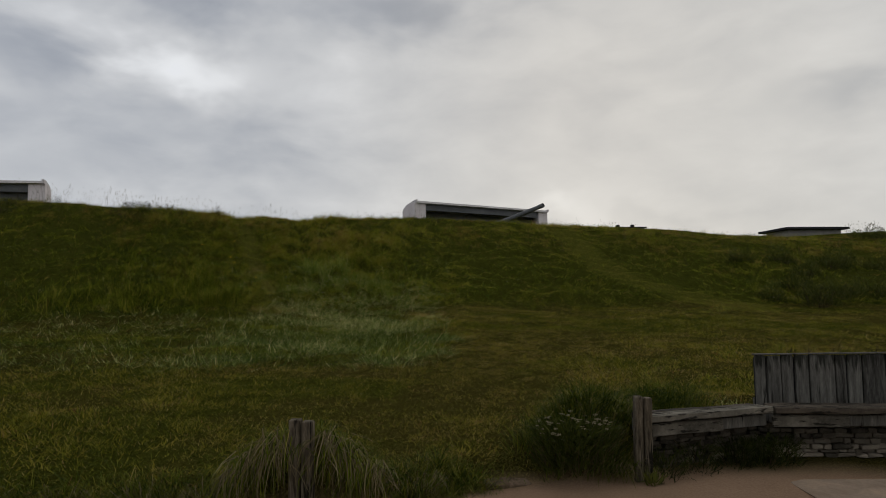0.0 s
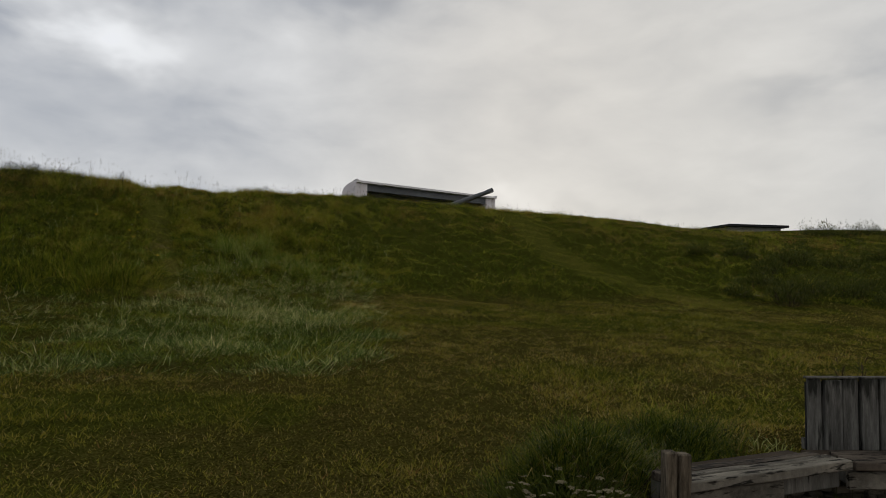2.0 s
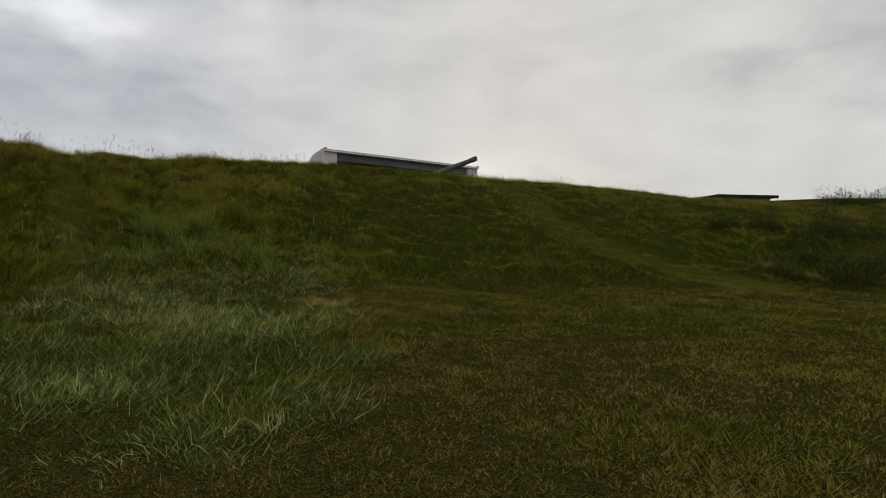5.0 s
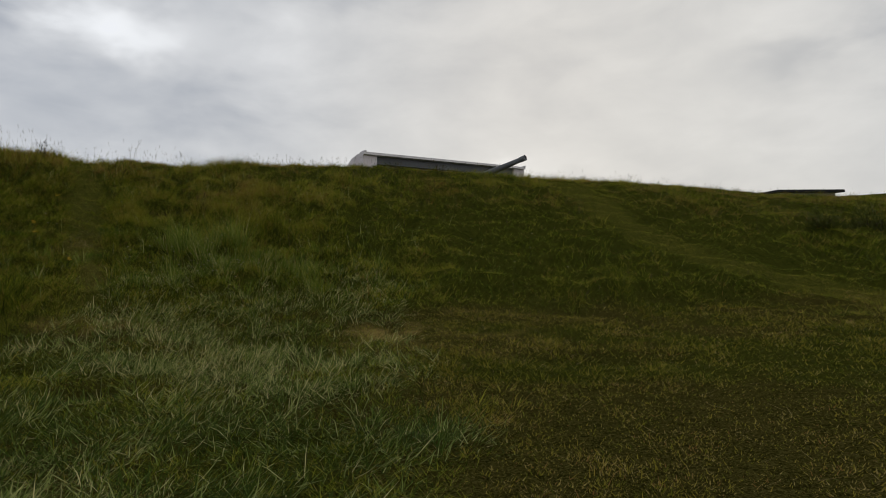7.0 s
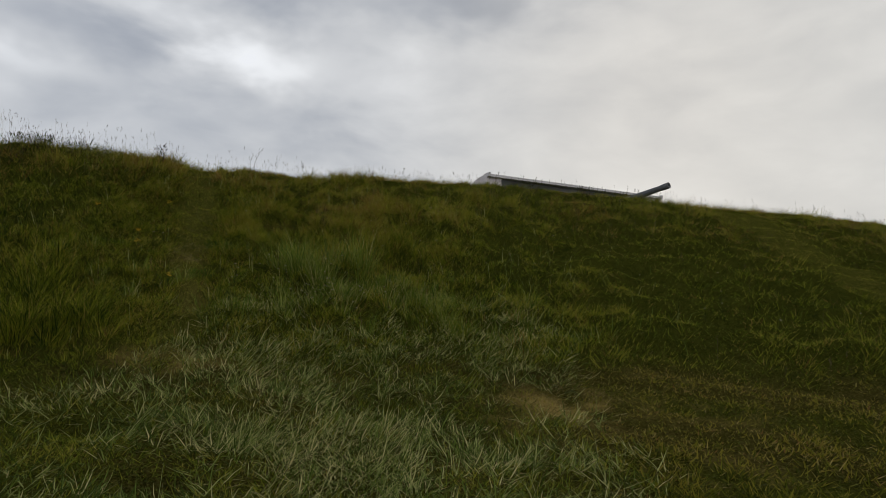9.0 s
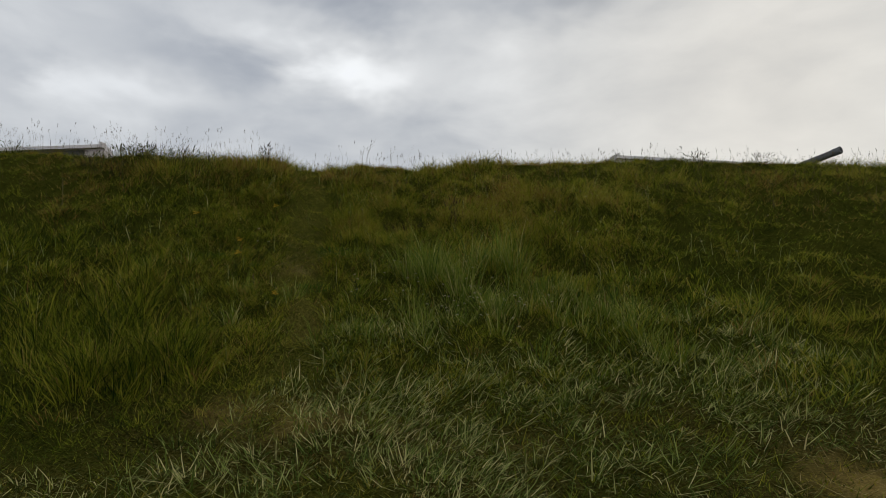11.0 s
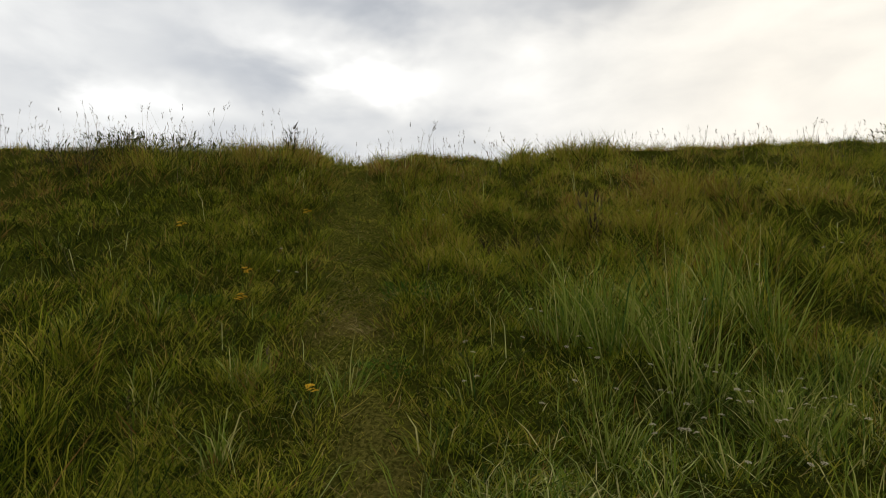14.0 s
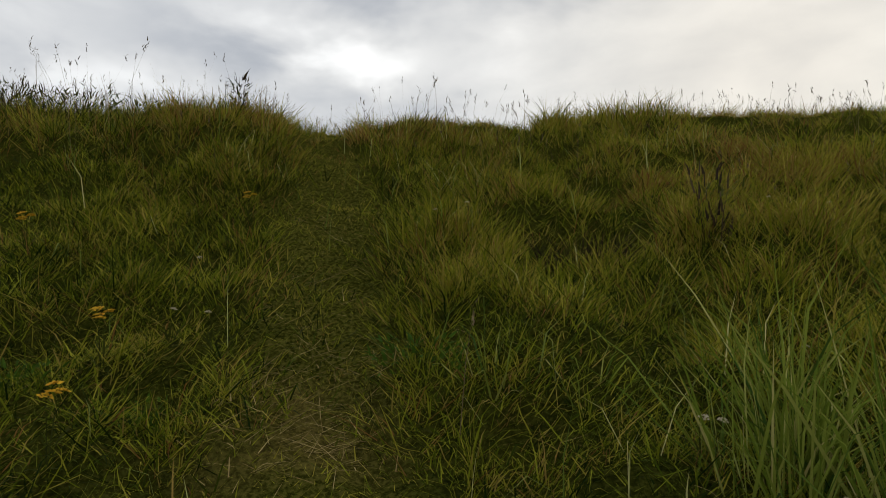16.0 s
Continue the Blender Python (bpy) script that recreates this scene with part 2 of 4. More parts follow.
paint_mat = surface("white_painted_concrete", [(0.3, (0.60, 0.54, 0.55)), (0.5, (0.72, 0.66, 0.67)), (0.7, (0.80, 0.76, 0.76))], 0.9, 9.0, 0.9, bump=0.25, depth=0.01)
roof_mat = surface("pale_roof_edge", [(0.3, (0.62, 0.58, 0.59)), (0.5, (0.75, 0.71, 0.72)), (0.7, (0.82, 0.79, 0.79))], 0.8, 8.0, 0.9, bump=0.25, depth=0.01)
# The opening's dimness is put into this grey, far darker than the outer paint.
inner_mat = surface("shaded_inner_concrete", [(0.3, (0.10, 0.105, 0.115)), (0.5, (0.15, 0.155, 0.165)), (0.7, (0.21, 0.215, 0.225))], 0.7, 9.0, 0.95, bump=0.3, depth=0.01)
gun_mat = surface("grey_gun_paint", [(0.3, (0.096, 0.102, 0.108)), (0.5, (0.138, 0.144, 0.150)), (0.7, (0.186, 0.186, 0.192))], 2.0, 14.0, 0.55, bump=0.2, depth=0.004)
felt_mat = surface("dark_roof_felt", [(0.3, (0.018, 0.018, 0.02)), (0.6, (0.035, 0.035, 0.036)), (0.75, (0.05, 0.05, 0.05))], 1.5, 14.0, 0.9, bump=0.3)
cement_mat = surface("grey_cement", [(0.3, (0.16, 0.155, 0.14)), (0.5, (0.24, 0.23, 0.21)), (0.7, (0.32, 0.31, 0.28))], 1.2, 12.0, 0.95, bump=0.3)
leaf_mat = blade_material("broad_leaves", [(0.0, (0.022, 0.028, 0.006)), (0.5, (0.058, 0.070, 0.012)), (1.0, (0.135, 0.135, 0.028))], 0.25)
clover_mat = blade_material("clover_leaves", [(0.0, (0.028, 0.065, 0.008)), (0.5, (0.062, 0.125, 0.013)), (1.0, (0.12, 0.20, 0.025))], 0.3)
stem_mat = blade_material("dry_stems", [(0.0, (0.03, 0.022, 0.015)), (0.5, (0.10, 0.075, 0.04)), (1.0, (0.24, 0.19, 0.10))], 0.1)
white_petal_mat = blade_material("white_petals", [(0.0, (0.32, 0.28, 0.18)), (1.0, (0.56, 0.50, 0.36))], 0.3)
yellow_petal_mat = blade_material("yellow_petals", [(0.0, (0.55, 0.30, 0.02)), (1.0, (0.75, 0.50, 0.04))], 0.3)

# ---- the lie of the land ----
rng = np.random.default_rng(7)
_lattice = rng.random((256, 256))


def patchy(x, y, size, seed=0):
    """Smooth value noise from -1 to 1 with features of that size in metres."""
    u, v = np.asarray(x, float) / size + 31.7 * seed + 90, np.asarray(y, float) / size + 17.3 * seed + 90
    i, j = np.floor(u).astype(int), np.floor(v).astype(int)
    a, b = u - i, v - j
    a, b = a * a * (3 - 2 * a), b * b * (3 - 2 * b)
    g = lambda p, q: _lattice[p % 256, q % 256]
    return 2 * ((g(i, j) * (1 - a) + g(i + 1, j) * a) * (1 - b) + (g(i, j + 1) * (1 - a) + g(i + 1, j + 1) * a) * b) - 1


def step(t, lo, hi):
    t = np.clip((t - lo) / (hi - lo), 0, 1)
    return t * t * (3 - 2 * t)


def hill(x, y, cx, cy, rx, ry, h):
    return h * np.exp(-((x - cx) / rx) ** 2 - ((y - cy) / ry) ** 2)


def off_line(x, y, ax, ay, bx, by):
    """The distance from a stretch of path, and how far along it."""
    dx, dy = bx - ax, by - ay
    s = np.clip(((x - ax) * dx + (y - ay) * dy) / (dx * dx + dy * dy), 0, 1)
    return np.hypot(x - ax - s * dx, y - ay - s * dy), s


def bank_edge(x):
    return np.interp(x, [-9, -3.0, -1.8, -1.35, -1.0, -0.6, 0.0, 0.45, 1.6, 1.9, 2.95, 5.6, 8], [4.4, 4.72, 4.78, 4.6, 4.45, 4.72, 5.12, 5.4, 5.5, 5.85, 6.28, 6.15, 5.2])


def foot_line(x):
    return 15.2 + 0.16 * np.clip(x, -22, 26)


def toe_line(x):
    """Where the lawn ends and the bank begins to rise."""
    return np.interp(x, [-12.0, -8.5, -6.5, -4.5, -2.0, 1.0, 4.0, 7.0, 11.0, 16.0], [13.34, 13.76, 14.04, 14.96, 15.89, 16.25, 16.4, 17.29, 17.42, 18.02])


def toe_edge(x, y):
    """The same line as the uneven edge of the mown grass."""
    return toe_line(x) + 0.3 * patchy(x, y, 0.8, 53) + 0.15 * patchy(x, y, 0.3, 54)


def along(x, y, corners):
    """The distance from a line of several stretches."""
    return np.minimum.reduce([off_line(x, y, *a, *b)[0] for a, b in zip(corners, corners[1:])])


def domes(x, y, size, seed=0):
    """Rounded hummocks with narrow creases between them: 1 on their tops, 0 in the creases."""
    u, v = np.asarray(x, float) / size + 40 + 0.35 * patchy(x, y, size * 0.8, seed + 3), np.asarray(y, float) / size + 40 + 0.35 * patchy(x, y, size * 0.8, seed + 4)
    i, j = np.floor(u).astype(int), np.floor(v).astype(int)
    near = np.full(np.shape(u), 9.0)
    for a in (-1, 0, 1):
        for b in (-1, 0, 1):
            cx, cy = _lattice[(i + a + 7 * seed) % 256, (j + b) % 256], _lattice[(j + b + 90) % 256, (i + a + 5 * seed) % 256]
            near = np.minimum(near, (u - i - a - cx) ** 2 + (v - j - b - cy) ** 2)
    return 1 - np.clip(near / 0.55, 0, 1)


def paths(x, y):
    """How trodden the ground is, 0 to 1."""
    up = along(x, y, [(-4.0, 15.4), (-4.5, 16.6), (-5.2, 17.75), (-5.5, 18.6), (-5.95, 19.5), (-6.65, 20.9), (-7.2, 22.2)])
    worn = along(x, y, [(4.6, 24.3), (5.0, 22.0), (5.2, 20.4), (5.9, 19.0), (6.9, 17.9), (8.2, 16.9)])
    wob = 0.10 * patchy(x, y, 0.7, 5)
    return np.maximum(1 - step(up + 1.6 * wob + 0.10 * patchy(x, y, 0.25, 15), 0.12, 0.42), 0.95 * (1 - step(worn + wob, 0.3, 0.8)))


def height(x, y):
    x, y = np.asarray(x, float), np.asarray(y, float)
    foot, toe = foot_line(x), toe_line(x)
    lawn = 0.226 + 0.0933 * (np.minimum(y, toe) - 5.5) - 0.02 * np.clip(x, 0, 20) + 0.0091 * np.clip(-x, 0, 8)
    lawn = np.maximum(lawn, 0.17)
    s = np.interp(x, [-12.0, -8.5, -6.5, -4.5, -2.0, 1.0, 4.0, 7.0, 11.0, 16.0], [0.51, 0.458, 0.43, 0.415, 0.409, 0.371, 0.329, 0.333, 0.282, 0.264])
    rise = s * 0.45 * np.logaddexp(0, (y - toe) / 0.45)
    top = np.interp(x, [-40, -15, -11.5, -9.5, -8.2, -7.4, -6.8, -6.2, -5.4, -4.6, -4.0, -3.2, -2.2, -1.0, 0.5, 2.4, 5.0, 10.7, 13.0, 16.0, 21.0, 27.0, 45.0],
                    [4.82, 4.74, 4.58, 4.43, 4.24, 4.21, 4.16, 4.20, 4.05, 4.08, 4.25, 4.27, 4.36, 4.45, 4.45, 4.34, 4.38, 4.44, 4.17, 4.11, 4.45, 4.56, 4.56])
    k = 0.16
    z = -k * np.logaddexp(-(lawn + rise) / k, -top / k)
    on_slope = step(y, toe - 0.5, toe + 1.2)
    # hummocks and swells, dying away towards and behind the crest
    behind, crest = step(y, foot + 9.2, foot + 11.0), step(y, foot + 5.3, foot + 8.3)
    meadow = step(x, -0.5, 1.5) * (1 - step(x, 8.0, 10.0))
    trod = paths(x, y)
    swell = 0.09 * patchy(x, y, 1.9, 1) + (0.14 - 0.02 * meadow) * (domes(x, y, 1.0, 1) - 0.55) + 0.13 * (domes(x, y, 0.45, 2) - 0.55) + 0.05 * patchy(x, y, 0.3, 7)
    z = z - 0.06 * behind + 0.19 * crest + on_slope * (1 - 0.3 * behind - 0.55 * crest) * (1 - 0.85 * trod) * swell + 0.018 * patchy(x, y, 0.9, 3) + 0.04 * patchy(x, y, 3.3, 4)
    z = z + (0.03 + 0.06 * (x > 0)) * trod * on_slope * np.sin(9.5 * y + 2.0 * patchy(x, y, 0.6, 10) + 1.5 * x)
    # the small scarp where the meadow meets the lawn
    lip = step(x, -0.2, 1.2) * (1 - step(x, 4.5, 7.0)) * (1 + 0.4 * patchy(x, y, 0.8, 14))
    z = z + lip * (0.12 * np.exp(-((y - toe_edge(x, y) - 0.8) / 0.45) ** 2) - 0.08 * np.exp(-((y - toe_edge(x, y)) / 0.5) ** 2))
    # trodden gully to the gap in the crest
    d2, s2 = off_line(x, y, -5.0, 18.0, -7.0, 21.7)
    z = z - (0.09 + 0.05 * s2) * np.exp(-(d2 / 0.5) ** 2) * on_slope
    # grassy rise round the bench and the posts
    z = z + hill(x, y, 1.3, 6.05, 0.5, 0.4, 0.3) + hill(x, y, 3.2, 6.9, 1.6, 0.6, 0.16) + hill(x, y, -1.0, 4.74, 0.62, 0.3, 0.4)
    # small hollows in the lawn
    z = z + hill(x, y, -2.8, 12.75, 0.2, 0.12, -0.17) + hill(x, y, -3.75, 13.55, 0.26, 0.15, -0.14) + hill(x, y, -4.3, 11.0, 0.5, 0.25, -0.12) + hill(x, y, -0.85, 11.5, 0.2, 0.12, -0.1) + hill(x, y, 1.8, 13.5, 0.9, 0.25, -0.09)
    # the hollow under the dead bush, and humps beside the trodden way
    z = z + hill(x, y, -4.5, 19.35, 0.3, 0.16, -0.2) + hill(x, y, -4.6, 19.75, 0.45, 0.3, 0.1) + hill(x, y, -7.3, 20.1, 0.5, 0.4, 0.12) + hill(x, y, -8.2, 19.2, 0.5, 0.25, -0.14) + hill(x, y, -2.75, 21.2, 0.3, 0.15, -0.14) + hill(x, y, -7.3, 17.8, 0.4, 0.2, -0.14)
    # the sunken yard
    e = bank_edge(x)
    up = step(y + 0.06 * patchy(x, y, 0.5, 8), e - 0.12, e + 0.3)
    return z * up + 0.006 * patchy(x, y, 1.3, 6) * (1 - up)


def axis(lo, hi, fine, far):
    c = list(np.arange(lo, hi + 1e-6, fine))
    d = fine
    while c[-1] < far:
        d *= 1.22
        c.append(c[-1] + d)
    d = fine
    while c[0] > -far:
        d *= 1.22
        c.insert(0, c[0] - d)
    return np.array(c)


def yard(x, y):
    return 1 - step(y + 0.07 * patchy(x, y, 0.4, 11), bank_edge(x) - 0.22, bank_edge(x) + 0.06)


def long_patch(x, y):
    """The patch of long pale grass beside the mown lawn."""
    right = np.interp(y, [8.6, 9.1, 10.1, 12, 13.4, 14, 14.9, 15.6, 16.7, 18], [-1.2, -0.3, 0.0, 0.1, 0.13, -0.2, -0.5, -0.1, 0.1, -0.5]) + 0.35 * patchy(x, y, 0.8, 12)
    front = 8.85 + 0.05 * np.clip(x + 3, -4, 3) + 0.35 * patchy(x, y, 1.1, 13)
    bare = hill(x, y, -0.4, 14.9, 0.6, 0.45, 1.0) + hill(x, y, -3.1, 14.3, 0.9, 0.35, 0.8)
    return step(right - x, -0.25, 0.3) * step(y, front - 0.5, front + 0.6) * (1 - step(y, 16.8, 18.2)) * (1 - np.clip(bare, 0, 0.9)) * (1 - step(-x, 4.0, 4.6) * step(y, 15.0, 15.6))


def lush(x, y):
    """Greener, thicker places in the mown lawn, 0 to 1."""
    known = hill(x, y, -2.2, 8.0, 1.4, 0.7, 0.9) + hill(x, y, -3.4, 5.4, 2.2, 1.0, 1.5) + hill(x, y, -6.0, 7.5, 1.6, 1.2, 0.6) + hill(x, y, 3.6, 7.9, 1.5, 1.0, 1.0) + hill(x, y, 5.5, 13.8, 3.0, 0.8, 0.8) + hill(x, y, 1.6, 13.2, 1.2, 0.5, 0.6) - hill(x, y, 0.6, 6.8, 1.5, 1.2, 0.7) - hill(x, y, 2.6, 10.6, 2.0, 1.2, 0.6)
    return step(known + 0.75 * patchy(0.55 * x, y, 0.9, 25) + 0.45 * patchy(0.7 * x, y, 0.33, 28), -0.15, 0.75)


def bare_earth(x, y):
    torn = np.clip(0.6 + 1.5 * patchy(x, y, 0.22, 16), 0, 1)
    patches = hill(x, y, -0.38, 14.75, 0.5, 0.5, 1.2) + hill(x, y, -3.9, 15.15, 0.8, 0.25, 0.8) + hill(x, y, 1.1, 15.95, 0.9, 0.25, 0.12) + hill(x, y, 0.9, 14.8, 0.5, 0.3, 0.4) + hill(x, y, 0.6, 13.5, 0.4, 0.3, 0.35)
    patches = patches + hill(x, y, -5.2, 17.75, 0.24, 0.32, 0.42) + hill(x, y, -4.64, 16.9, 0.2, 0.25, 0.22) + hill(x, y, -4.4, 16.4, 0.2, 0.3, 0.3) + hill(x, y, -2.44, 15.1, 0.3, 0.2, 0.4)
    return torn * np.clip(patches, 0, 1)


def build_ground():
    xs, ys = axis(-11.0, 13.0, 0.1, 1500.0), axis(2.5, 26.0, 0.1, 1500.0)
    gx, gy = np.meshgrid(xs, ys)
    z = height(gx, gy)
    nx, ny = len(xs), len(ys)
    idx = np.arange(nx * ny).reshape(ny, nx)
    quads = np.stack([idx[:-1, :-1], idx[:-1, 1:], idx[1:, 1:], idx[1:, :-1]], -1).reshape(-1, 4)
    me = bpy.data.meshes.new("ground")
    me.vertices.add(nx * ny)
    me.vertices.foreach_set("co", np.stack([gx, gy, z], -1).ravel())
    me.loops.add(quads.size)
    me.loops.foreach_set("vertex_index", quads.ravel())
    me.polygons.add(len(quads))
    me.polygons.foreach_set("loop_start", np.arange(len(quads)) * 4)
    me.update(calc_edges=True)
    me.validate()
    me.shade_smooth()
    inside = yard(gx, gy) * (1 - step(np.hypot((gx - 0.5) / 7.5, (gy + 0.5) / 7.0) + 0.06 * patchy(gx, gy, 1.2, 17), 0.92, 1.05))
    for name, values in (("yard", inside), ("earth", bare_earth(gx, gy)), ("trodden", (0.45 + 0.1 * (gx > 3)) * paths(gx, gy)), ("bank", np.maximum(step(gy, toe_edge(gx, gy) - 0.3, toe_edge(gx, gy) + 0.5), 0.85 * lush(gx, gy)))):
        me.attributes.new(name, "FLOAT", "POINT").data.foreach_set("value", values.ravel())
    mat, nt, b = material("turf_and_sand", 0.95)
    oc = coords(nt)
    n1, n2, n3 = noise_node(nt, oc, 0.8, 5), noise_node(nt, oc, 9.0, 6, 0.7), noise_node(nt, oc, 55.0, 4, 0.7)
    turf = mix_node(nt, 0.5, ramp_node(nt, n1, [(0.3, (0.034, 0.034, 0.006)), (0.5, (0.048, 0.042, 0.008)), (0.7, (0.060, 0.046, 0.012))]), ramp_node(nt, n2, [(0.40, (0.012, 0.011, 0.002)), (0.5, (0.046, 0.040, 0.008)), (0.62, (0.095, 0.075, 0.02))]))
    turf = mix_node(nt, 0.5, turf, ramp_node(nt, n3, [(0.43, (0.008, 0.009, 0.002)), (0.5, (0.052, 0.050, 0.010)), (0.59, (0.135, 0.117, 0.034))]))
    soil = mix_node(nt, 0.4, ramp_node(nt, n2, [(0.35, (0.17, 0.12, 0.035)), (0.65, (0.42, 0.31, 0.10))]), ramp_node(nt, n3, [(0.4, (0.03, 0.022, 0.006)), (0.62, (0.32, 0.235, 0.07))]))
    sand = mix_node(nt, 0.35, ramp_node(nt, n1, [(0.3, (0.32, 0.205, 0.13)), (0.7, (0.43, 0.28, 0.18))]), ramp_node(nt, n3, [(0.3, (0.17, 0.115, 0.078)), (0.7, (0.48, 0.33, 0.22))]))
    b.inputs["Specular IOR Level"].default_value = 0.0
    moss = mix_node(nt, 0.5, ramp_node(nt, n2, [(0.3, (0.014, 0.020, 0.003)), (0.5, (0.047, 0.052, 0.007)), (0.7, (0.085, 0.082, 0.014))]), ramp_node(nt, n3, [(0.4, (0.008, 0.011, 0.002)), (0.5, (0.04, 0.048, 0.007)), (0.62, (0.10, 0.105, 0.02))]))
    turf = mix_node(nt, attribute(nt, "bank"), turf, moss)
    turf = mix_node(nt, attribute(nt, "trodden"), turf, ramp_node(nt, n3, [(0.4, (0.03, 0.036, 0.005)), (0.5, (0.105, 0.105, 0.016)), (0.6, (0.20, 0.175, 0.04))]))
    c = mix_node(nt, attribute(nt, "earth"), turf, soil)
    c = mix_node(nt, attribute(nt, "yard"), c, sand)
    nt.links.new(c, b.inputs["Base Color"])
    mixed = nt.nodes.new("ShaderNodeMath")
    mixed.operation = "MULTIPLY_ADD"
    nt.links.new(n2, mixed.inputs[0])
    mixed.inputs[1].default_value = 1.6
    nt.links.new(n3, mixed.inputs[2])
    bump_node(nt, mixed.outputs[0], 0.9, 0.04, b)
    me.materials.append(mat)
    tagged(new("ground", me), "undulating turf bank with a sunken sandy yard", "ground", kind="structure")


build_ground()

# ---- helpers for things ----


def empty(name, m, label, category, group="", kind=""):
    ob = new(name)
    ob.empty_display_size = 0.2
    ob.matrix_world = m
    return tagged(ob, label, category, group, kind)


def part(name, bm, mat, parent=None, label=""):
    me = bpy.data.meshes.new(name)
    bm.normal_update()
    bm.to_mesh(me)
    bm.free()
    me.materials.append(mat)
    ob = new(name, me)
    if parent is not None:
        ob.parent = parent
    return tagged(ob, label) if label else ob


def box(bm, x0, y0, z0, x1, y1, z1, bevel=0.0, rough=0.0, m=None):
    """A box with softened edges and, if rough, slightly uneven corners."""
    r = bmesh.ops.create_cube(bm, size=1.0)
    vs = r["verts"]
    for v in vs:
        v.co = Vector(((x0 + x1) / 2 + v.co.x * (x1 - x0), (y0 + y1) / 2 + v.co.y * (y1 - y0), (z0 + z1) / 2 + v.co.z * (z1 - z0)))
        if rough:
            v.co += Vector((random.uniform(-rough, rough), random.uniform(-rough, rough), random.uniform(-rough, rough)))
    if bevel:
        es = {e for v in vs for e in v.link_edges}
        r = bmesh.ops.bevel(bm, geom=list(es), offset=bevel, segments=1, affect="EDGES")
        vs = list({v for f in r["faces"] for v in f.verts} | {v for v in vs if v.is_valid})
    if m is not None:
        bmesh.ops.transform(bm, matrix=m, verts=vs)
    return bm


def boxed(*a, **k):
    return box(bmesh.new(), *a, **k)


def prism(pts, x0, x1):
    """A side profile in (y, z), drawn out along x."""
    bm = bmesh.new()
    a = [bm.verts.new((x0, y, z)) for y, z in pts]
    b = [bm.verts.new((x1, y, z)) for y, z in pts]
    bm.faces.new(list(reversed(a)))
    bm.faces.new(b)
    n = len(pts)
    for i in range(n):
        bm.faces.new((a[i], a[(i + 1) % n], b[(i + 1) % n], b[i]))
    bmesh.ops.recalc_face_normals(bm, faces=bm.faces)
    return bm


def turned(profile, sides=24):
    """A turned shape round x from (x, radius) pairs."""
    bm = bmesh.new()
    rings = [[bm.verts.new((x, r * math.cos(2 * math.pi * i / sides), r * math.sin(2 * math.pi * i / sides))) for i in range(sides)] for x, r in profile]
    for p, q in zip(rings, rings[1:]):
        for i in range(sides):
            bm.faces.new((p[i], p[(i + 1) % sides], q[(i + 1) % sides], q[i])).smooth = True
    bm.faces.new(rings[0])
    bm.faces.new(rings[-1])
    bmesh.ops.recalc_face_normals(bm, faces=bm.faces)
    return bm


# ---- gun emplacements on the crest ----


def emplacement(m, label, length=9.72, base=4.2, top=7.0, pier=0.72, deep=1.0):
    """A long open-fronted gun shelter; x runs along its front, y goes back from it."""
    th = empty("gun_emplacement", m, label, "gun emplacement", "shelters on the crest")
    h = top - base
    side = [(0, 0), (1.5, 0), (1.5, h - 0.58), (1.36, h - 0.40), (1.05, h - 0.26), (0.6, h - 0.16), (0, h - 0.11)]
    side = [(y * deep, z) for y, z in side]
    part("end_wall", prism(side, 0.0, 0.3), paint_mat, th)
    part("end_wall", prism(side, length - 0.3, length), paint_mat, th)
    part("pier", boxed(0.302, 0.0, 0, pier, 0.35 * deep, h - 0.11, 0.01), paint_mat, th)
    part("pier", boxed(length - pier, 0.0, 0, length - 0.302, 0.35 * deep, h - 0.11, 0.01), paint_mat, th)
    part("back_wall", boxed(0.302, 1.2 * deep, 0, length - 0.302, 1.4 * deep, h - 0.4, 0.0), inner_mat, th, "concrete back wall darkened for the opening's shade")
    part("sill", boxed(pier + 0.002, 0.02, 0, length - pier - 0.002, 0.3, h - 1.25, 0.01), inner_mat, th, "low concrete front sill darkened for the opening's shade")
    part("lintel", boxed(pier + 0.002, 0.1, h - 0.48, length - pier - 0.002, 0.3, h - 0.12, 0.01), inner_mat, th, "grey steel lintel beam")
    slab = [(-0.14, h - 0.108), (-0.14, h + 0.0), (0.6, h - 0.03), (1.07, h - 0.13), (1.43, h - 0.31), (1.55, h - 0.5), (1.5, h - 0.578), (1.36, h - 0.398), (1.05, h - 0.258), (0.6, h - 0.158), (0.0, h - 0.108)]
    slab = [(y * deep if y > 0 else y, z) for y, z in slab]
    part("roof", prism(slab, 0.004, length - 0.004), roof_mat, th, "pale concrete roof slab falling to the back")
    part("end_upstand", prism([(-0.16, h + 0.002), (-0.16, h + 0.07), (0.1 * deep, h + 0.05), (0.4 * deep, h + 0.002)], 0.0, 0.1), roof_mat, th)
    part("end_upstand", prism([(-0.16, h + 0.002), (-0.16, h + 0.07), (0.1 * deep, h + 0.05), (0.4 * deep, h + 0.002)], length - 0.1, length), roof_mat, th)
    return th


yaw1 = math.degrees(math.atan2(5.0, 8.34))
emplacement(pose(-1.54, 35.8, 4.2, 0, 0, yaw1), "pale concrete gun emplacement with a wide dark opening")
emplacement(pose(-27.6, 27.08, 4.2, 0, 0, 9.0), "pale painted concrete emplacement open along its front", deep=0.42)


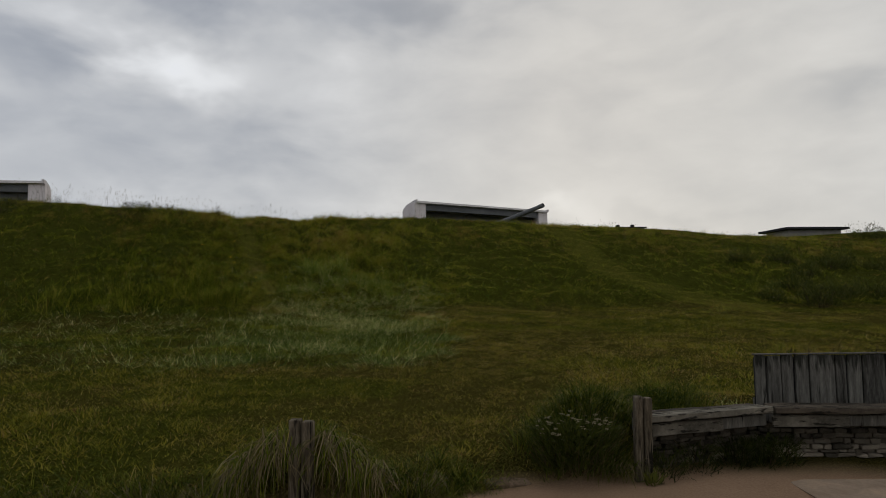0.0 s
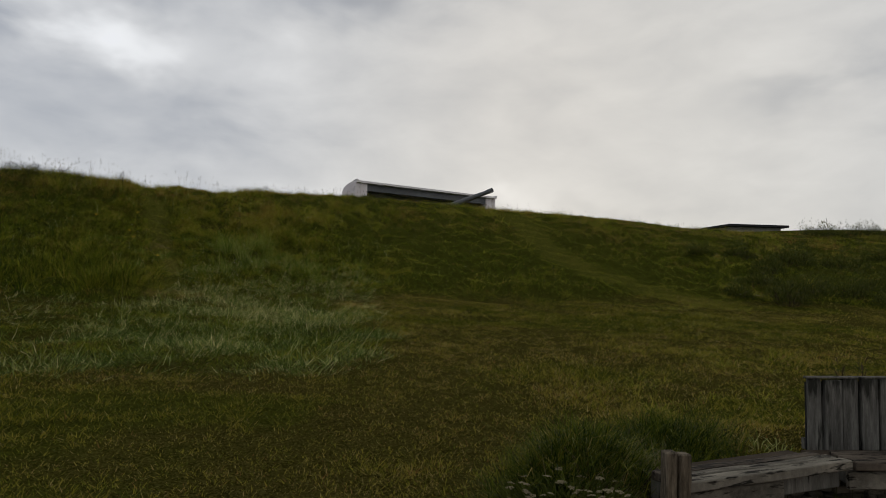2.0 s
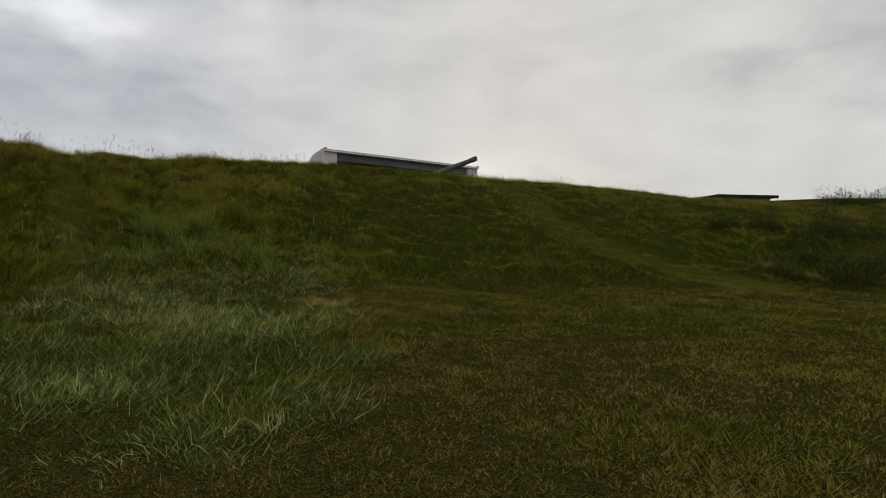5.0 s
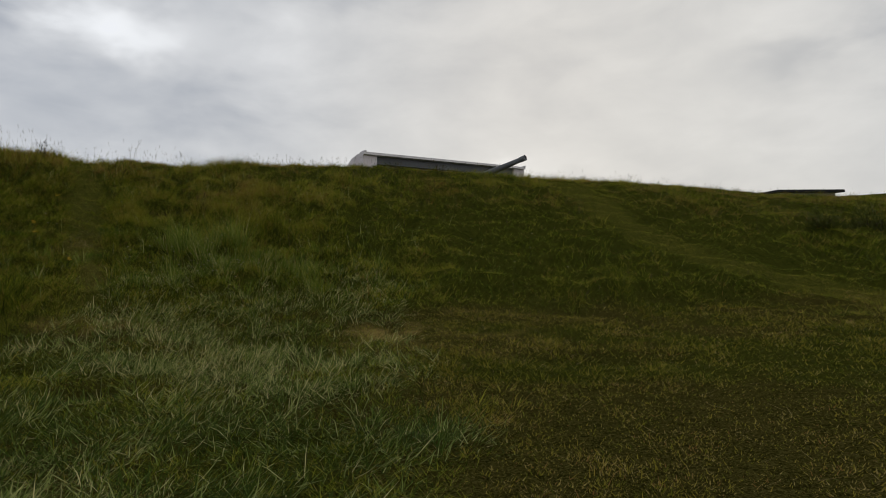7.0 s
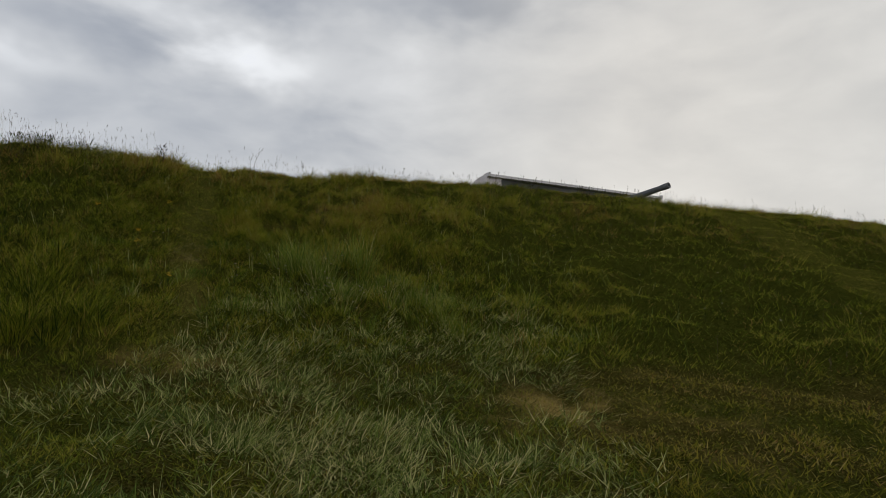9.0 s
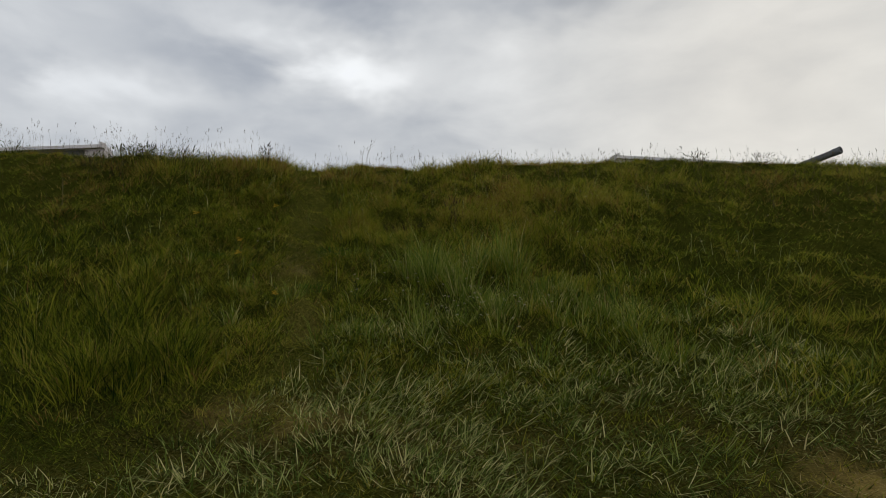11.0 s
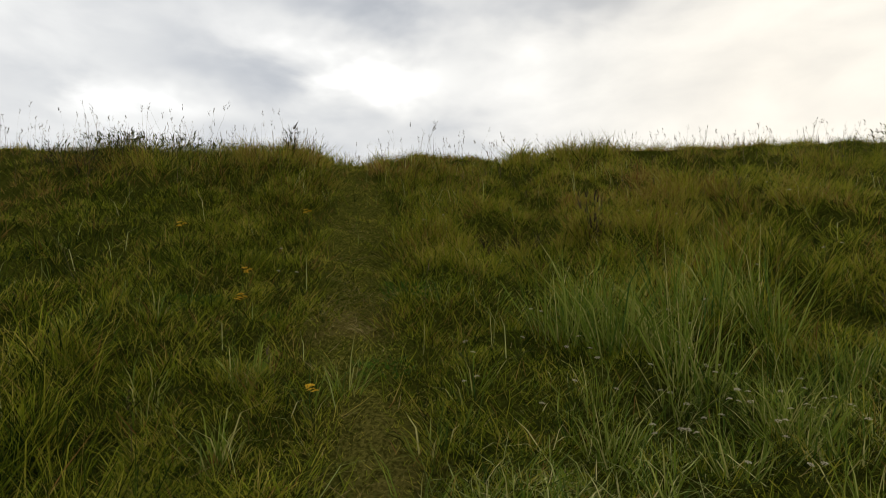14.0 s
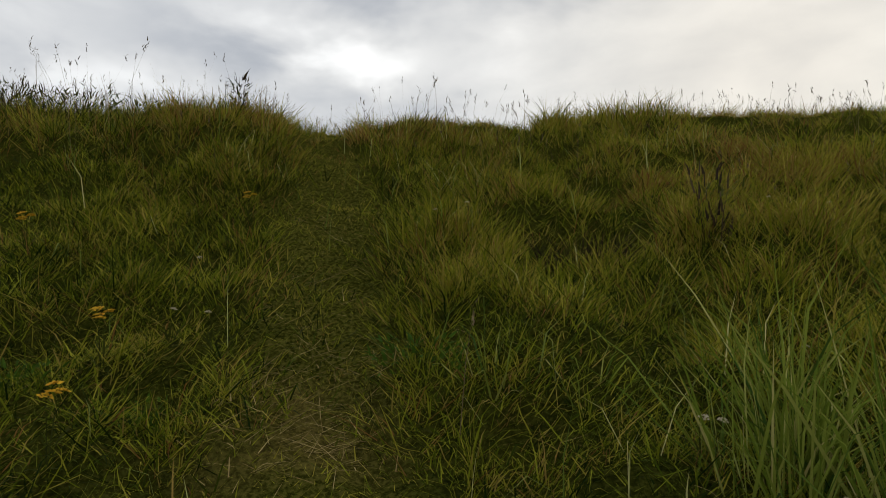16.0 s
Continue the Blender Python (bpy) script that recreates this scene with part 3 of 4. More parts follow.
def field_gun():
    muzzle, rear = Vector((5.5, 34.25, 6.44)), Vector((1.7, 38.05, 5.2))
    d = (muzzle - rear)
    ln = d.length
    m = Matrix.Translation(rear) @ d.to_track_quat("X", "Z").to_matrix().to_4x4()
    th = empty("coastal_gun", m, "long grey-painted gun barrel raised over the turf", "gun")
    part("barrel", turned([(0.0, 0.22), (1.1, 0.22), (1.15, 0.19), (2.2, 0.17), (ln - 0.45, 0.108), (ln - 0.34, 0.11), (ln - 0.2, 0.122), (ln, 0.122), (ln - 0.001, 0.078), (ln - 0.6, 0.075)]), gun_mat, th)
    part("breech", turned([(-0.55, 0.2), (-0.5, 0.25), (-0.05, 0.25), (-0.002, 0.22)]), gun_mat, th)
    part("cradle", boxed(0.1, -0.25, -0.36, 1.7, 0.25, -0.222, 0.03), gun_mat, th)
    tilt = m.to_3x3().inverted()
    down = tilt @ Vector((0, 0, -1))
    bm = turned([(0.0, 0.55), (0.12, 0.55), (0.16, 0.34), (0.85, 0.28), (0.95, 0.32)])
    spot = Vector((0.7, 0, -0.34)) + down * 0.95
    bmesh.ops.transform(bm, matrix=Matrix.Translation(spot) @ (-down).to_track_quat("X", "Z").to_matrix().to_4x4(), verts=bm.verts)
    part("pedestal", bm, gun_mat, th)


field_gun()


def lookout():
    th = empty("lookout_building", pose(28.9, 53.2, 3.7, 0, 0, 3.0), "low lookout building with a dark flat roof", "building")
    part("wall", boxed(0.35, 0.3, 0, 5.0, 3.6, 3.14, 0.02), cement_mat, th)
    part("roof", boxed(-0.05, -0.1, 3.142, 5.5, 4.2, 3.34, 0.02), felt_mat, th, "dark felted flat roof")
    for i in range(2):
        x = 0.9 + 2.1 * i
        w = part("window", boxed(x, 0.26, 1.9, x + 1.5, 0.3 - 0.002, 2.6, 0.0), felt_mat, th, "dark window band")
        part("window_sill", boxed(x - 0.05, 0.2, 1.82, x + 1.55, 0.298, 1.895, 0.01), cement_mat, w)
    b = empty("vent_block", pose(12.4, 45.0, 3.62, 0, 0, 0), "small low concrete block with two vent stubs", "vent block")
    part("body", boxed(0.0, 0.0, 0, 2.0, 1.6, 2.62, 0.03), cement_mat, b)
    part("cap", boxed(-0.12, -0.12, 2.622, 2.12, 1.72, 2.72, 0.02), felt_mat, b)
    for x in (0.1, 1.15):
        part("vent_stub", boxed(x, 0.3, 2.722, x + 0.22, 0.6, 2.92, 0.02), felt_mat, b)


lookout()

# ---- the yard: posts, bench, board fence, stone wall ----


def rough_post(name, x, y, z0, z1, w, label, turn=0.0, lean=0.0):
    """Two weathered timbers side by side with a split between them."""
    th = empty(name, pose(x, y, z0, 0, lean, turn), label, "post")
    for s in (-1, 1):
        bm = bmesh.new()
        box(bm, -w / 2 if s < 0 else 0.006, -w * 0.24, 0, -0.006 if s < 0 else w / 2, w * 0.24, z1 - z0 - (0.012 if s > 0 else 0), 0.008)
        bmesh.ops.subdivide_edges(bm, edges=[e for e in bm.edges if abs((e.verts[0].co - e.verts[1].co).z) > 0.3], cuts=5)
        for v in bm.verts:
            v.co.x += 0.006 * noise.noise(Vector((v.co.x * 9, v.co.y * 9, v.co.z * 6 + s)))
            v.co.y += 0.008 * noise.noise(Vector((v.co.z * 5, s * 4.0, v.co.x * 8)))
        part("timber", bm, post_mat, th)
    return th


rough_post("gate_post", 1.65, 5.42, -0.02, 0.70, 0.145, "split grey weathered timber post beside the bench", 4, 1.0)
rough_post("gate_post", -0.985, 4.47, -0.02, 0.72, 0.165, "old timber post overgrown with long grass", -6, 0)


def plank(x0, x1, y0, y1, z0, z1, parent, name="plank", mat=None, label=""):
    bm = boxed(x0, y0, z0, x1, y1, z1, 0.006, 0.004)
    bmesh.ops.subdivide_edges(bm, edges=[e for e in bm.edges if (e.verts[0].co - e.verts[1].co).length > 0.5], cuts=6)
    for v in bm.verts:
        v.co.z += 0.006 * noise.noise(Vector((v.co.x * 4, v.co.y * 3 + 5, 1.0)))
        v.co.y += 0.005 * noise.noise(Vector((v.co.x * 5, 7.0, v.co.z * 4)))
    return part(name, bm, mat or wood_mat, parent, label)


def bench(ax, ay, bx, by, top, label, apron_to, seat_mat):
    ln = math.hypot(bx - ax, by - ay)
    th = empty("bench", pose(ax, ay, 0, 0, 0, math.degrees(math.atan2(by - ay, bx - ax))), label, "bench", "timber bench round the yard")
    plank(0.0, ln, 0.0, 0.086, top - 0.055, top, th, "seat_plank", seat_mat)
    plank(0.0, ln - 0.01, 0.098, 0.182, top - 0.055, top - 0.003, th, "seat_plank", seat_mat)
    plank(0.0, ln - 0.03, 0.194, 0.278, top - 0.055, top - 0.005, th, "seat_plank", damp_wood_mat)
    plank(0.0, ln * apron_to, 0.075, 0.11, top - 0.19, top - 0.085, th, "apron", None, "pale weathered apron board")
    plank(ln * apron_to + 0.01, ln, 0.10, 0.13, top - 0.18, top - 0.085, th, "apron", board_mat, "dark weathered apron board")
    for u in (0.06, ln * 0.5, ln - 0.06):
        part("bearer", boxed(u - 0.04, 0.135, top - 0.17, u + 0.04, 0.31, top - 0.057, 0.006), board_mat, th)
    return th


bench(1.73, 5.44, 2.97, 5.82, 0.525, "grey weathered timber bench against a stone wall", 0.62, wood_mat)
bench(2.985, 5.825, 5.2, 5.62, 0.52, "dark damp timber bench below a board fence", 0.3, damp_wood_mat)


def board_fence():
    th = empty("board_fence", pose(3.12, 6.45, 0.30, 0, 0, 0), "short fence of dark weathered upright boards", "fence")
    x = 0.0
    for w in (0.115, 0.145, 0.135, 0.145, 0.265, 0.12, 0.155, 0.235, 0.13, 0.17, 0.14, 0.2, 0.16):
        bm = boxed(x + 0.010, random.uniform(-0.012, 0.014), 0, x + w - 0.006, 0.035, 0.622 + random.uniform(-0.003, 0.002), 0.005, 0.003)
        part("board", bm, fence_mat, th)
        x += w
    part("top_rail", boxed(-0.006, -0.004, 0.627, x + 0.006, 0.046, 0.641, 0.003, 0.002), board_mat, th, "thin dark rail along the top of the boards")
    # Added black sheet that stands in for the shade in the board gaps.
    part("shade_sheet", boxed(0.004, 0.0375, 0.02, x - 0.004, 0.044, 0.6, 0.001), felt_mat, th)
    part("back_rail", boxed(0.0, 0.047, 0.12, x, 0.085, 0.2, 0.005), board_mat, th)


board_fence()


def stone_wall(name, ax, ay, bx, by, h, label, pale_from):
    """Rough stones in courses on a dark core."""
    ln = math.hypot(bx - ax, by - ay)
    th = empty(name, pose(ax, ay, 0, 0, 0, math.degrees(math.atan2(by - ay, bx - ax))), label, "wall", kind="structure")
    part("core", boxed(0, 0.06, -0.03, ln, 0.24, h - 0.01, 0.01), soil_core, th)
    z = 0.0
    while z < h - 0.03:
        ch = random.uniform(0.032, 0.066)
        x = random.uniform(-0.06, 0.0)
        while x < ln - 0.04:
            w = random.uniform(0.06, 0.2)
            x1 = min(x + w, ln)
            bm = boxed(max(x, 0) + 0.006, random.uniform(-0.035, 0.02), z + 0.004, x1 - 0.005, 0.1, min(z + ch, h - 0.012), 0.007, 0.008)
            pale = z < 0.11 and random.random() > pale_from
            part("stone", bm, pale_stone_mat if pale else stone_mat, th)
            x = x1
        z += ch


soil_core = surface("dark_soil", [(0.3, (0.02, 0.016, 0.012)), (0.7, (0.06, 0.045, 0.03))], 6.0, 40.0, 0.95)
stone_wall("bench_wall_1", 1.74, 5.72, 2.98, 6.14, 0.465, "rough dry stone wall under the bench", 0.75)
stone_wall("bench_wall_2", 2.99, 6.145, 5.2, 6.0, 0.46, "coursed pale stone wall under the bench", 0.2)


kerb_mat = surface("earthy_kerb_stone", [(0.35, (0.05, 0.034, 0.02)), (0.5, (0.12, 0.085, 0.055)), (0.65, (0.20, 0.145, 0.10))], 9.0, 40.0, 0.95, bump=0.7, depth=0.015)


def yard_slabs():
    bm = boxed(-0.5, -0.28, -0.02, 0.5, 0.28, 0.009, 0.005, 0.012)
    s = part("paving_slab", bm, slab_mat)
    s.matrix_world = pose(3.3, 5.12, 0.0, 0, 0, -4)
    tagged(s, "flat damp grey slab let into the sandy yard", "slab")
    for x, y, w, r in ((0.5, 5.36, 0.4, 18),):
        k = part("kerb_stone", boxed(-w / 2, -0.09, -0.02, w / 2, 0.09, 0.04, 0.018, 0.016), kerb_mat)
        k.matrix_world = pose(x, y, 0, 0, 0, r)
        tagged(k, "worn brownish kerb stone at the foot of the bank", "kerb stone", "kerb stones")


yard_slabs()

# ---- grass ----


def ribbons(name, p, h, w, lean, az, curl, tint, mat, label, face=None, category="grass", parent=None, plain=False):
    """Many tapered blades as one mesh, each bent once or, if plain, straight. p: base points; lean and curl in radians."""
    n = len(h)
    face = rng.random(n) * 2 * np.pi if face is None else face
    side = np.stack([np.cos(face), np.sin(face), np.zeros(n)], -1) * (w * 0.5)[:, None]
    way = np.stack([np.cos(az), np.sin(az)], -1)

    def limb(angle, length):
        return np.concatenate([way * (np.sin(angle) * length)[:, None], (np.cos(angle) * length)[:, None]], -1)
    mid = p + limb(lean, h * 0.55)
    tip = mid + limb(lean + curl, h * 0.45)
    k = 3 if plain else 5
    co = np.stack([p - side, p + side, tip] if plain else [p - side, p + side, mid - side * 0.75, mid + side * 0.75, tip], 1)
    me = bpy.data.meshes.new(name)
    me.vertices.add(k * n)
    me.vertices.foreach_set("co", co.ravel())
    b = (np.arange(n) * k)[:, None]
    loops = np.concatenate([b, b + 1, b + 2] if plain else [b, b + 1, b + 3, b + 2, b + 2, b + 3, b + 4], 1)
    me.loops.add(loops.size)
    me.loops.foreach_set("vertex_index", loops.ravel())
    starts = np.arange(n) * 3 if plain else np.stack([np.arange(n) * 7, np.arange(n) * 7 + 4], 1).ravel()
    me.polygons.add(len(starts))
    me.polygons.foreach_set("loop_start", starts)
    me.update(calc_edges=True)
    me.attributes.new("tint", "FLOAT", "POINT").data.foreach_set("value", np.repeat(np.clip(tint, 0, 1), k))
    me.materials.append(mat)
    ob = new(name, me)
    if parent is not None:
        ob.parent = parent
        return tagged(ob, kind="stuff")
    return tagged(ob, label, category, kind="stuff")


def scatter(n, x0, x1, y0, y1):
    return rng.uniform(x0, x1, n), rng.uniform(y0, y1, n)


def rooted(x, y, sink=0.01):
    return np.stack([x, y, height(x, y) - sink], -1)


def keep(mask, *arrays):
    return [a[mask] for a in arrays]


def clumpy(x, y, seed):
    return 0.5 * patchy(x, y, 0.45, seed) + 0.5 * patchy(x, y, 1.3, seed + 1)


def tufts(name, x, y, per, radius, h, w, lean, tint, mat, label, spread=0.10, drift=None, fall=0.0, curl=(0.1, 0.8), plain=False):
    """Blades in tufts: x, y, h, w, lean, tint give each tuft; its blades splay outwards from its middle."""
    n = len(x)
    rep = lambda a: np.repeat(np.broadcast_to(a, n), per)
    k = n * per
    az = rng.random(k) * 6.283
    r = np.sqrt(rng.random(k)) * rep(radius)
    bx, by = rep(x) + np.cos(az) * r, rep(y) + np.sin(az) * r
    out = az + rng.normal(0, 0.5, k)
    if drift is not None:
        d = rep(drift) + rng.normal(0, 0.6, k)
        out = np.where(rng.random(k) < fall, d, out)
    ln = np.clip(rep(lean) * (0.35 + r / np.maximum(rep(radius), 1e-4)) + rng.normal(0, 0.18, k), 0.0, 1.4)
    ribbons(name, rooted(bx, by), rep(h) * rng.uniform(0.5, 1.25, k), rep(w) * rng.uniform(0.6, 1.3, k), ln, out, rng.uniform(*curl, k), rep(tint) + rng.normal(0, spread, k), mat, label, plain=plain)


def near_walk(x, y):
    """1 close to the line walked, falling off with distance."""
    d = np.minimum.reduce([off_line(x, y, 0.2, 4.5, 0, 7)[0], off_line(x, y, 0, 7, -2.8, 13.2)[0], off_line(x, y, -2.8, 13.2, -5.2, 19.0)[0]])
    return 1 / (1 + (d / 4.5) ** 2)


def mown_lawn():
    x, y = scatter(290000, -13, 17, 4.0, 18.4)
    f = toe_edge(x, y)
    odds = (1 - yard(x, y) * 1.3) * (1 - 0.8 * long_patch(x, y)) * (1 - step(y, f - 0.2, f + 0.5)) * (1 - 0.8 * bare_earth(x, y))
    odds = odds * (0.65 + 0.3 * patchy(x, y, 0.35, 20) + 0.5 * patchy(x, y, 0.11, 22)) * (0.3 + 0.85 * near_walk(x, y))
    x, y = keep(rng.random(len(x)) < odds, x, y)
    n = len(x)
    far = 1 + 1.5 * (1 - near_walk(x, y))
    rough, green = step(patchy(x, y, 1.1, 24), 0.25, 0.8), lush(x, y)
    h = 0.047 * (1 + 0.5 * clumpy(x, y, 21)) * rng.uniform(0.6, 1.5, n) * (0.8 + 0.5 * green + 0.5 * rough)
    tint = 0.54 - 0.10 * step(y, 10.0, 13.0) - 0.30 * green - 0.14 * patchy(0.6 * x, y, 0.4, 26) + 0.16 * patchy(x, y, 0.11, 22) - 0.12 * patchy(0.6 * x, y, 0.13, 29) + 0.2 * bare_earth(x, y) - 0.06 * rough + rng.normal(0, 0.10, n)
    tufts("mown_grass", x, y, 9, 0.055 * far, h, 0.0084 * far, 0.85, tint, lawn_mat, "short mown olive and brown lawn grass", 0.26, plain=True)
    ux, uy = scatter(36000, -9.5, 0.5, 14.5, 21.5)
    ux, uy = keep((uy > toe_line(ux) - 0.3) & (rng.random(len(ux)) < near_walk(ux, uy) * (1 - 0.7 * bare_earth(ux, uy)) * (0.6 + 0.75 * patchy(ux, uy, 0.15, 28))), ux, uy)
    vx, vy = scatter(12000, 3.4, 9.0, 16.0, 25.0)
    vx, vy = keep(paths(vx, vy) > 0.3, vx, vy)
    ux, uy = np.concatenate([ux, vx]), np.concatenate([uy, vy])
    k = len(ux)
    tufts("undergrowth_grass", ux, uy, 9, 0.07, rng.uniform(0.03, 0.12, k) * (1 - 0.35 * paths(ux, uy)), 0.0052, 0.8, 0.30 + 0.18 * paths(ux, uy) - 0.02 * (ux > 3) + 0.2 * patchy(ux, uy, 0.7, 27) + 0.15 * patchy(ux, uy, 0.15, 28) + rng.normal(0, 0.1, k), rough_mat, "fine short green grass below the tussocks", 0.12, plain=True)


def pale_grass():
    x, y = scatter(46000, -10.5, 1.5, 8.0, 17.8)
    strip = 0.32 * np.exp(-((y - 8.9) / 0.45) ** 2)
    odds = long_patch(x, y) * (0.42 + 0.5 * patchy(0.6 * x, y, 0.5, 30) + 0.45 * patchy(x, y, 0.2, 36)) * np.maximum(strip, 1 - 0.9 * step(-x, 3.2, 4.8)) * (0.35 + 0.75 * near_walk(x, y))
    x, y = keep(rng.random(len(x)) < odds, x, y)
    n = len(x)
    gx, gy = scatter(34000, -10.5, 1.2, 8.6, 17.5)
    gx, gy = keep(rng.random(len(gx)) < long_patch(gx, gy) * (0.6 - 0.5 * patchy(0.6 * gx, gy, 0.5, 30)) * (0.4 + 0.6 * near_walk(gx, gy)), gx, gy)
    k = len(gx)
    tufts("long_green_grass", gx, gy, 12, 0.08, rng.uniform(0.05, 0.14, k), 0.0058, 0.9, 0.23 + 0.2 * patchy(gx, gy, 0.8, 35) - 0.14 * step(-gx, 3.5, 5.5) + rng.normal(0, 0.1, k), rough_mat, "rough olive grass among the pale blades", 0.16, plain=True)
    h = rng.uniform(0.08, 0.22, n) * (1 + 0.4 * clumpy(x, y, 31))
    tint = 0.16 + 0.14 * step(y, 11.0, 13.0) + 0.10 * step(y, 13, 15.5) + 0.22 * patchy(x, y, 1.2, 34) + rng.normal(0, 0.2, n)
    tufts("long_pale_grass", x, y, 10, 0.10, h, 0.0068, 1.1, tint, pale_mat, "long flattened pale green grass with straw", 0.36, 0.6 + 3.0 * patchy(x, y, 0.6, 33), 0.5, (-0.3, 0.7))


def tussocks():
    x, y = scatter(270000, -26, 32, 11, 31)
    f, toe = foot_line(x), toe_edge(x, y)
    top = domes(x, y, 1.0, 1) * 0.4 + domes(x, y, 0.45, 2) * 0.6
    odds = step(y, toe - 0.2, toe + 0.5) * (1 - step(y, f + 10.5, f + 12)) * (1 - 0.7 * long_patch(x, y)) * (1 - 0.85 * paths(x, y)) * (1 - hill(x, y, -4.5, 19.3, 0.3, 0.2, 0.9)) * (0.5 + 0.5 * top + 0.75 * patchy(x, y, 0.17, 43))
    nw = near_walk(x, y)
    odds = odds * (0.19 + 0.9 * nw * nw)
    x, y, top = keep(rng.random(len(x)) < odds, x, y, top)
    n = len(x)
    f, nw, tr = foot_line(x), near_walk(x, y), paths(x, y)
    tall = step(patchy(x, y, 1.5, 44), -0.3, 0.6)
    meadow = step(x, -0.5, 1.5) * (1 - step(x, 8.0, 10)) * (1 - step(y, f + 5, f + 8))
    crest = step(y, f + 3.5, f + 7.0)
    h = (0.115 + 0.115 * tall) * (0.65 + 0.5 * top + 0.3 * patchy(x, y, 0.17, 43)) * (1 + 0.5 * clumpy(x, y, 41)) * rng.uniform(0.6, 1.35, n) * (1 - 0.5 * meadow) * (1 - 0.7 * tr)
    h = np.minimum(h, 0.3 + 0.06 * rng.random(n))
    far = 1 + 1.1 * (1 - nw)
    # Shade is put into the tint: creases darker, hummock tops lighter and drier.
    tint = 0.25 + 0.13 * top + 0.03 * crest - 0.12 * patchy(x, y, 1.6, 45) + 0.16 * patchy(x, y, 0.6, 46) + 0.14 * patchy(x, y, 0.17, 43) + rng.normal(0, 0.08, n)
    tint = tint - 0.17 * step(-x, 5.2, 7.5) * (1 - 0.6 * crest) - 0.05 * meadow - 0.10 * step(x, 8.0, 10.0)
    tint = np.minimum(tint, 0.55 + 0.08 * rng.random(n))
    tint = np.where(rng.random(n) < 0.05 + 0.5 * crest * step(patchy(x, y, 0.9, 49), -0.5, 0.8), rng.uniform(0.84, 1.0, n), tint)
    radius, drift = 0.072 * far * (1 + 0.35 * meadow), -1.3 + 2.8 * patchy(x, y, 0.45, 47)
    for close, label in ((True, "rough tussocky green and rust grass on the bank"), (False, "distant rough green and rust grass on the bank")):
        q = (nw > 0.55) == close
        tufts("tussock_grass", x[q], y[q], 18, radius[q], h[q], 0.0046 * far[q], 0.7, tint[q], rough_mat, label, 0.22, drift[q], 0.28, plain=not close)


def tangle():
    """Thin tangled grass of middle height on the bank beside the trodden way."""
    x, y = scatter(9500, -7.5, -1.2, 15.6, 20.2)
    odds = step(y, toe_line(x) + 0.2, toe_line(x) + 0.9) * (1 - 0.9 * paths(x, y)) * (1 - 0.8 * bare_earth(x, y)) * (1 - 0.8 * long_patch(x, y) * step(x, -4.2, -3.4)) * (0.62 + 0.6 * patchy(x, y, 0.22, 37)) * step(near_walk(x, y), 0.45, 0.75)
    x, y = keep(rng.random(len(x)) < odds, x, y)
    n = len(x)
    tint = 0.27 + 0.14 * patchy(x, y, 0.5, 38) + 0.12 * patchy(x, y, 0.22, 37) + rng.normal(0, 0.09, n)
    tint = np.where(rng.random(n) < 0.07, rng.uniform(0.72, 0.95, n), tint)
    tufts("tangled_grass", x, y, 12, 0.10, rng.uniform(0.08, 0.22, n), 0.0054, 0.95, tint, rough_mat, "thin tangled green grass beside the trodden way", 0.24, 3.0 * patchy(x, y, 0.4, 39), 0.4, (-0.2, 1.0))


def stray_blades():
    """Single longer, paler blades standing out of the bank's grass."""
    x, y = scatter(1900, -8.5, 1.5, 15.2, 21.5)
    x, y = keep((y > toe_line(x) + 0.2) & (rng.random(len(x)) < (1 - 0.8 * paths(x, y)) * (0.55 + 0.6 * patchy(x, y, 0.5, 52)) * step(near_walk(x, y), 0.2, 0.7)), x, y)
    n = len(x)
    ribbons("stray_blades", rooted(x, y), rng.uniform(0.16, 0.38, n), rng.uniform(0.004, 0.007, n), np.abs(rng.normal(0.35, 0.3, n)), rng.random(n) * 6.283, rng.uniform(0.1, 1.3, n), rng.uniform(0.1, 0.85, n), pale_mat, "single long pale blades standing out of the grass")


def tall_grass(name, spots, per, label, mat, lo, hi, t0, width=0.009, lean=0.35, curl=(0.1, 0.8)):
    """A few big tufts close together."""
    xs, ys = [], []
    for cx, cy, rx, ry, share in spots:
        k = max(2, int(per * share / 28))
        xs.append(cx + rng.normal(0, rx, k)), ys.append(cy + rng.normal(0, ry, k))
    x, y = np.concatenate(xs), np.concatenate(ys)
    x, y = keep(yard(x, y) < 0.5, x, y)
    n = len(x)
    tufts(name, x, y, 28, 0.085, rng.uniform(lo, hi, n), width, lean, t0 + rng.normal(0, 0.12, n), mat, label, 0.24, curl=curl)


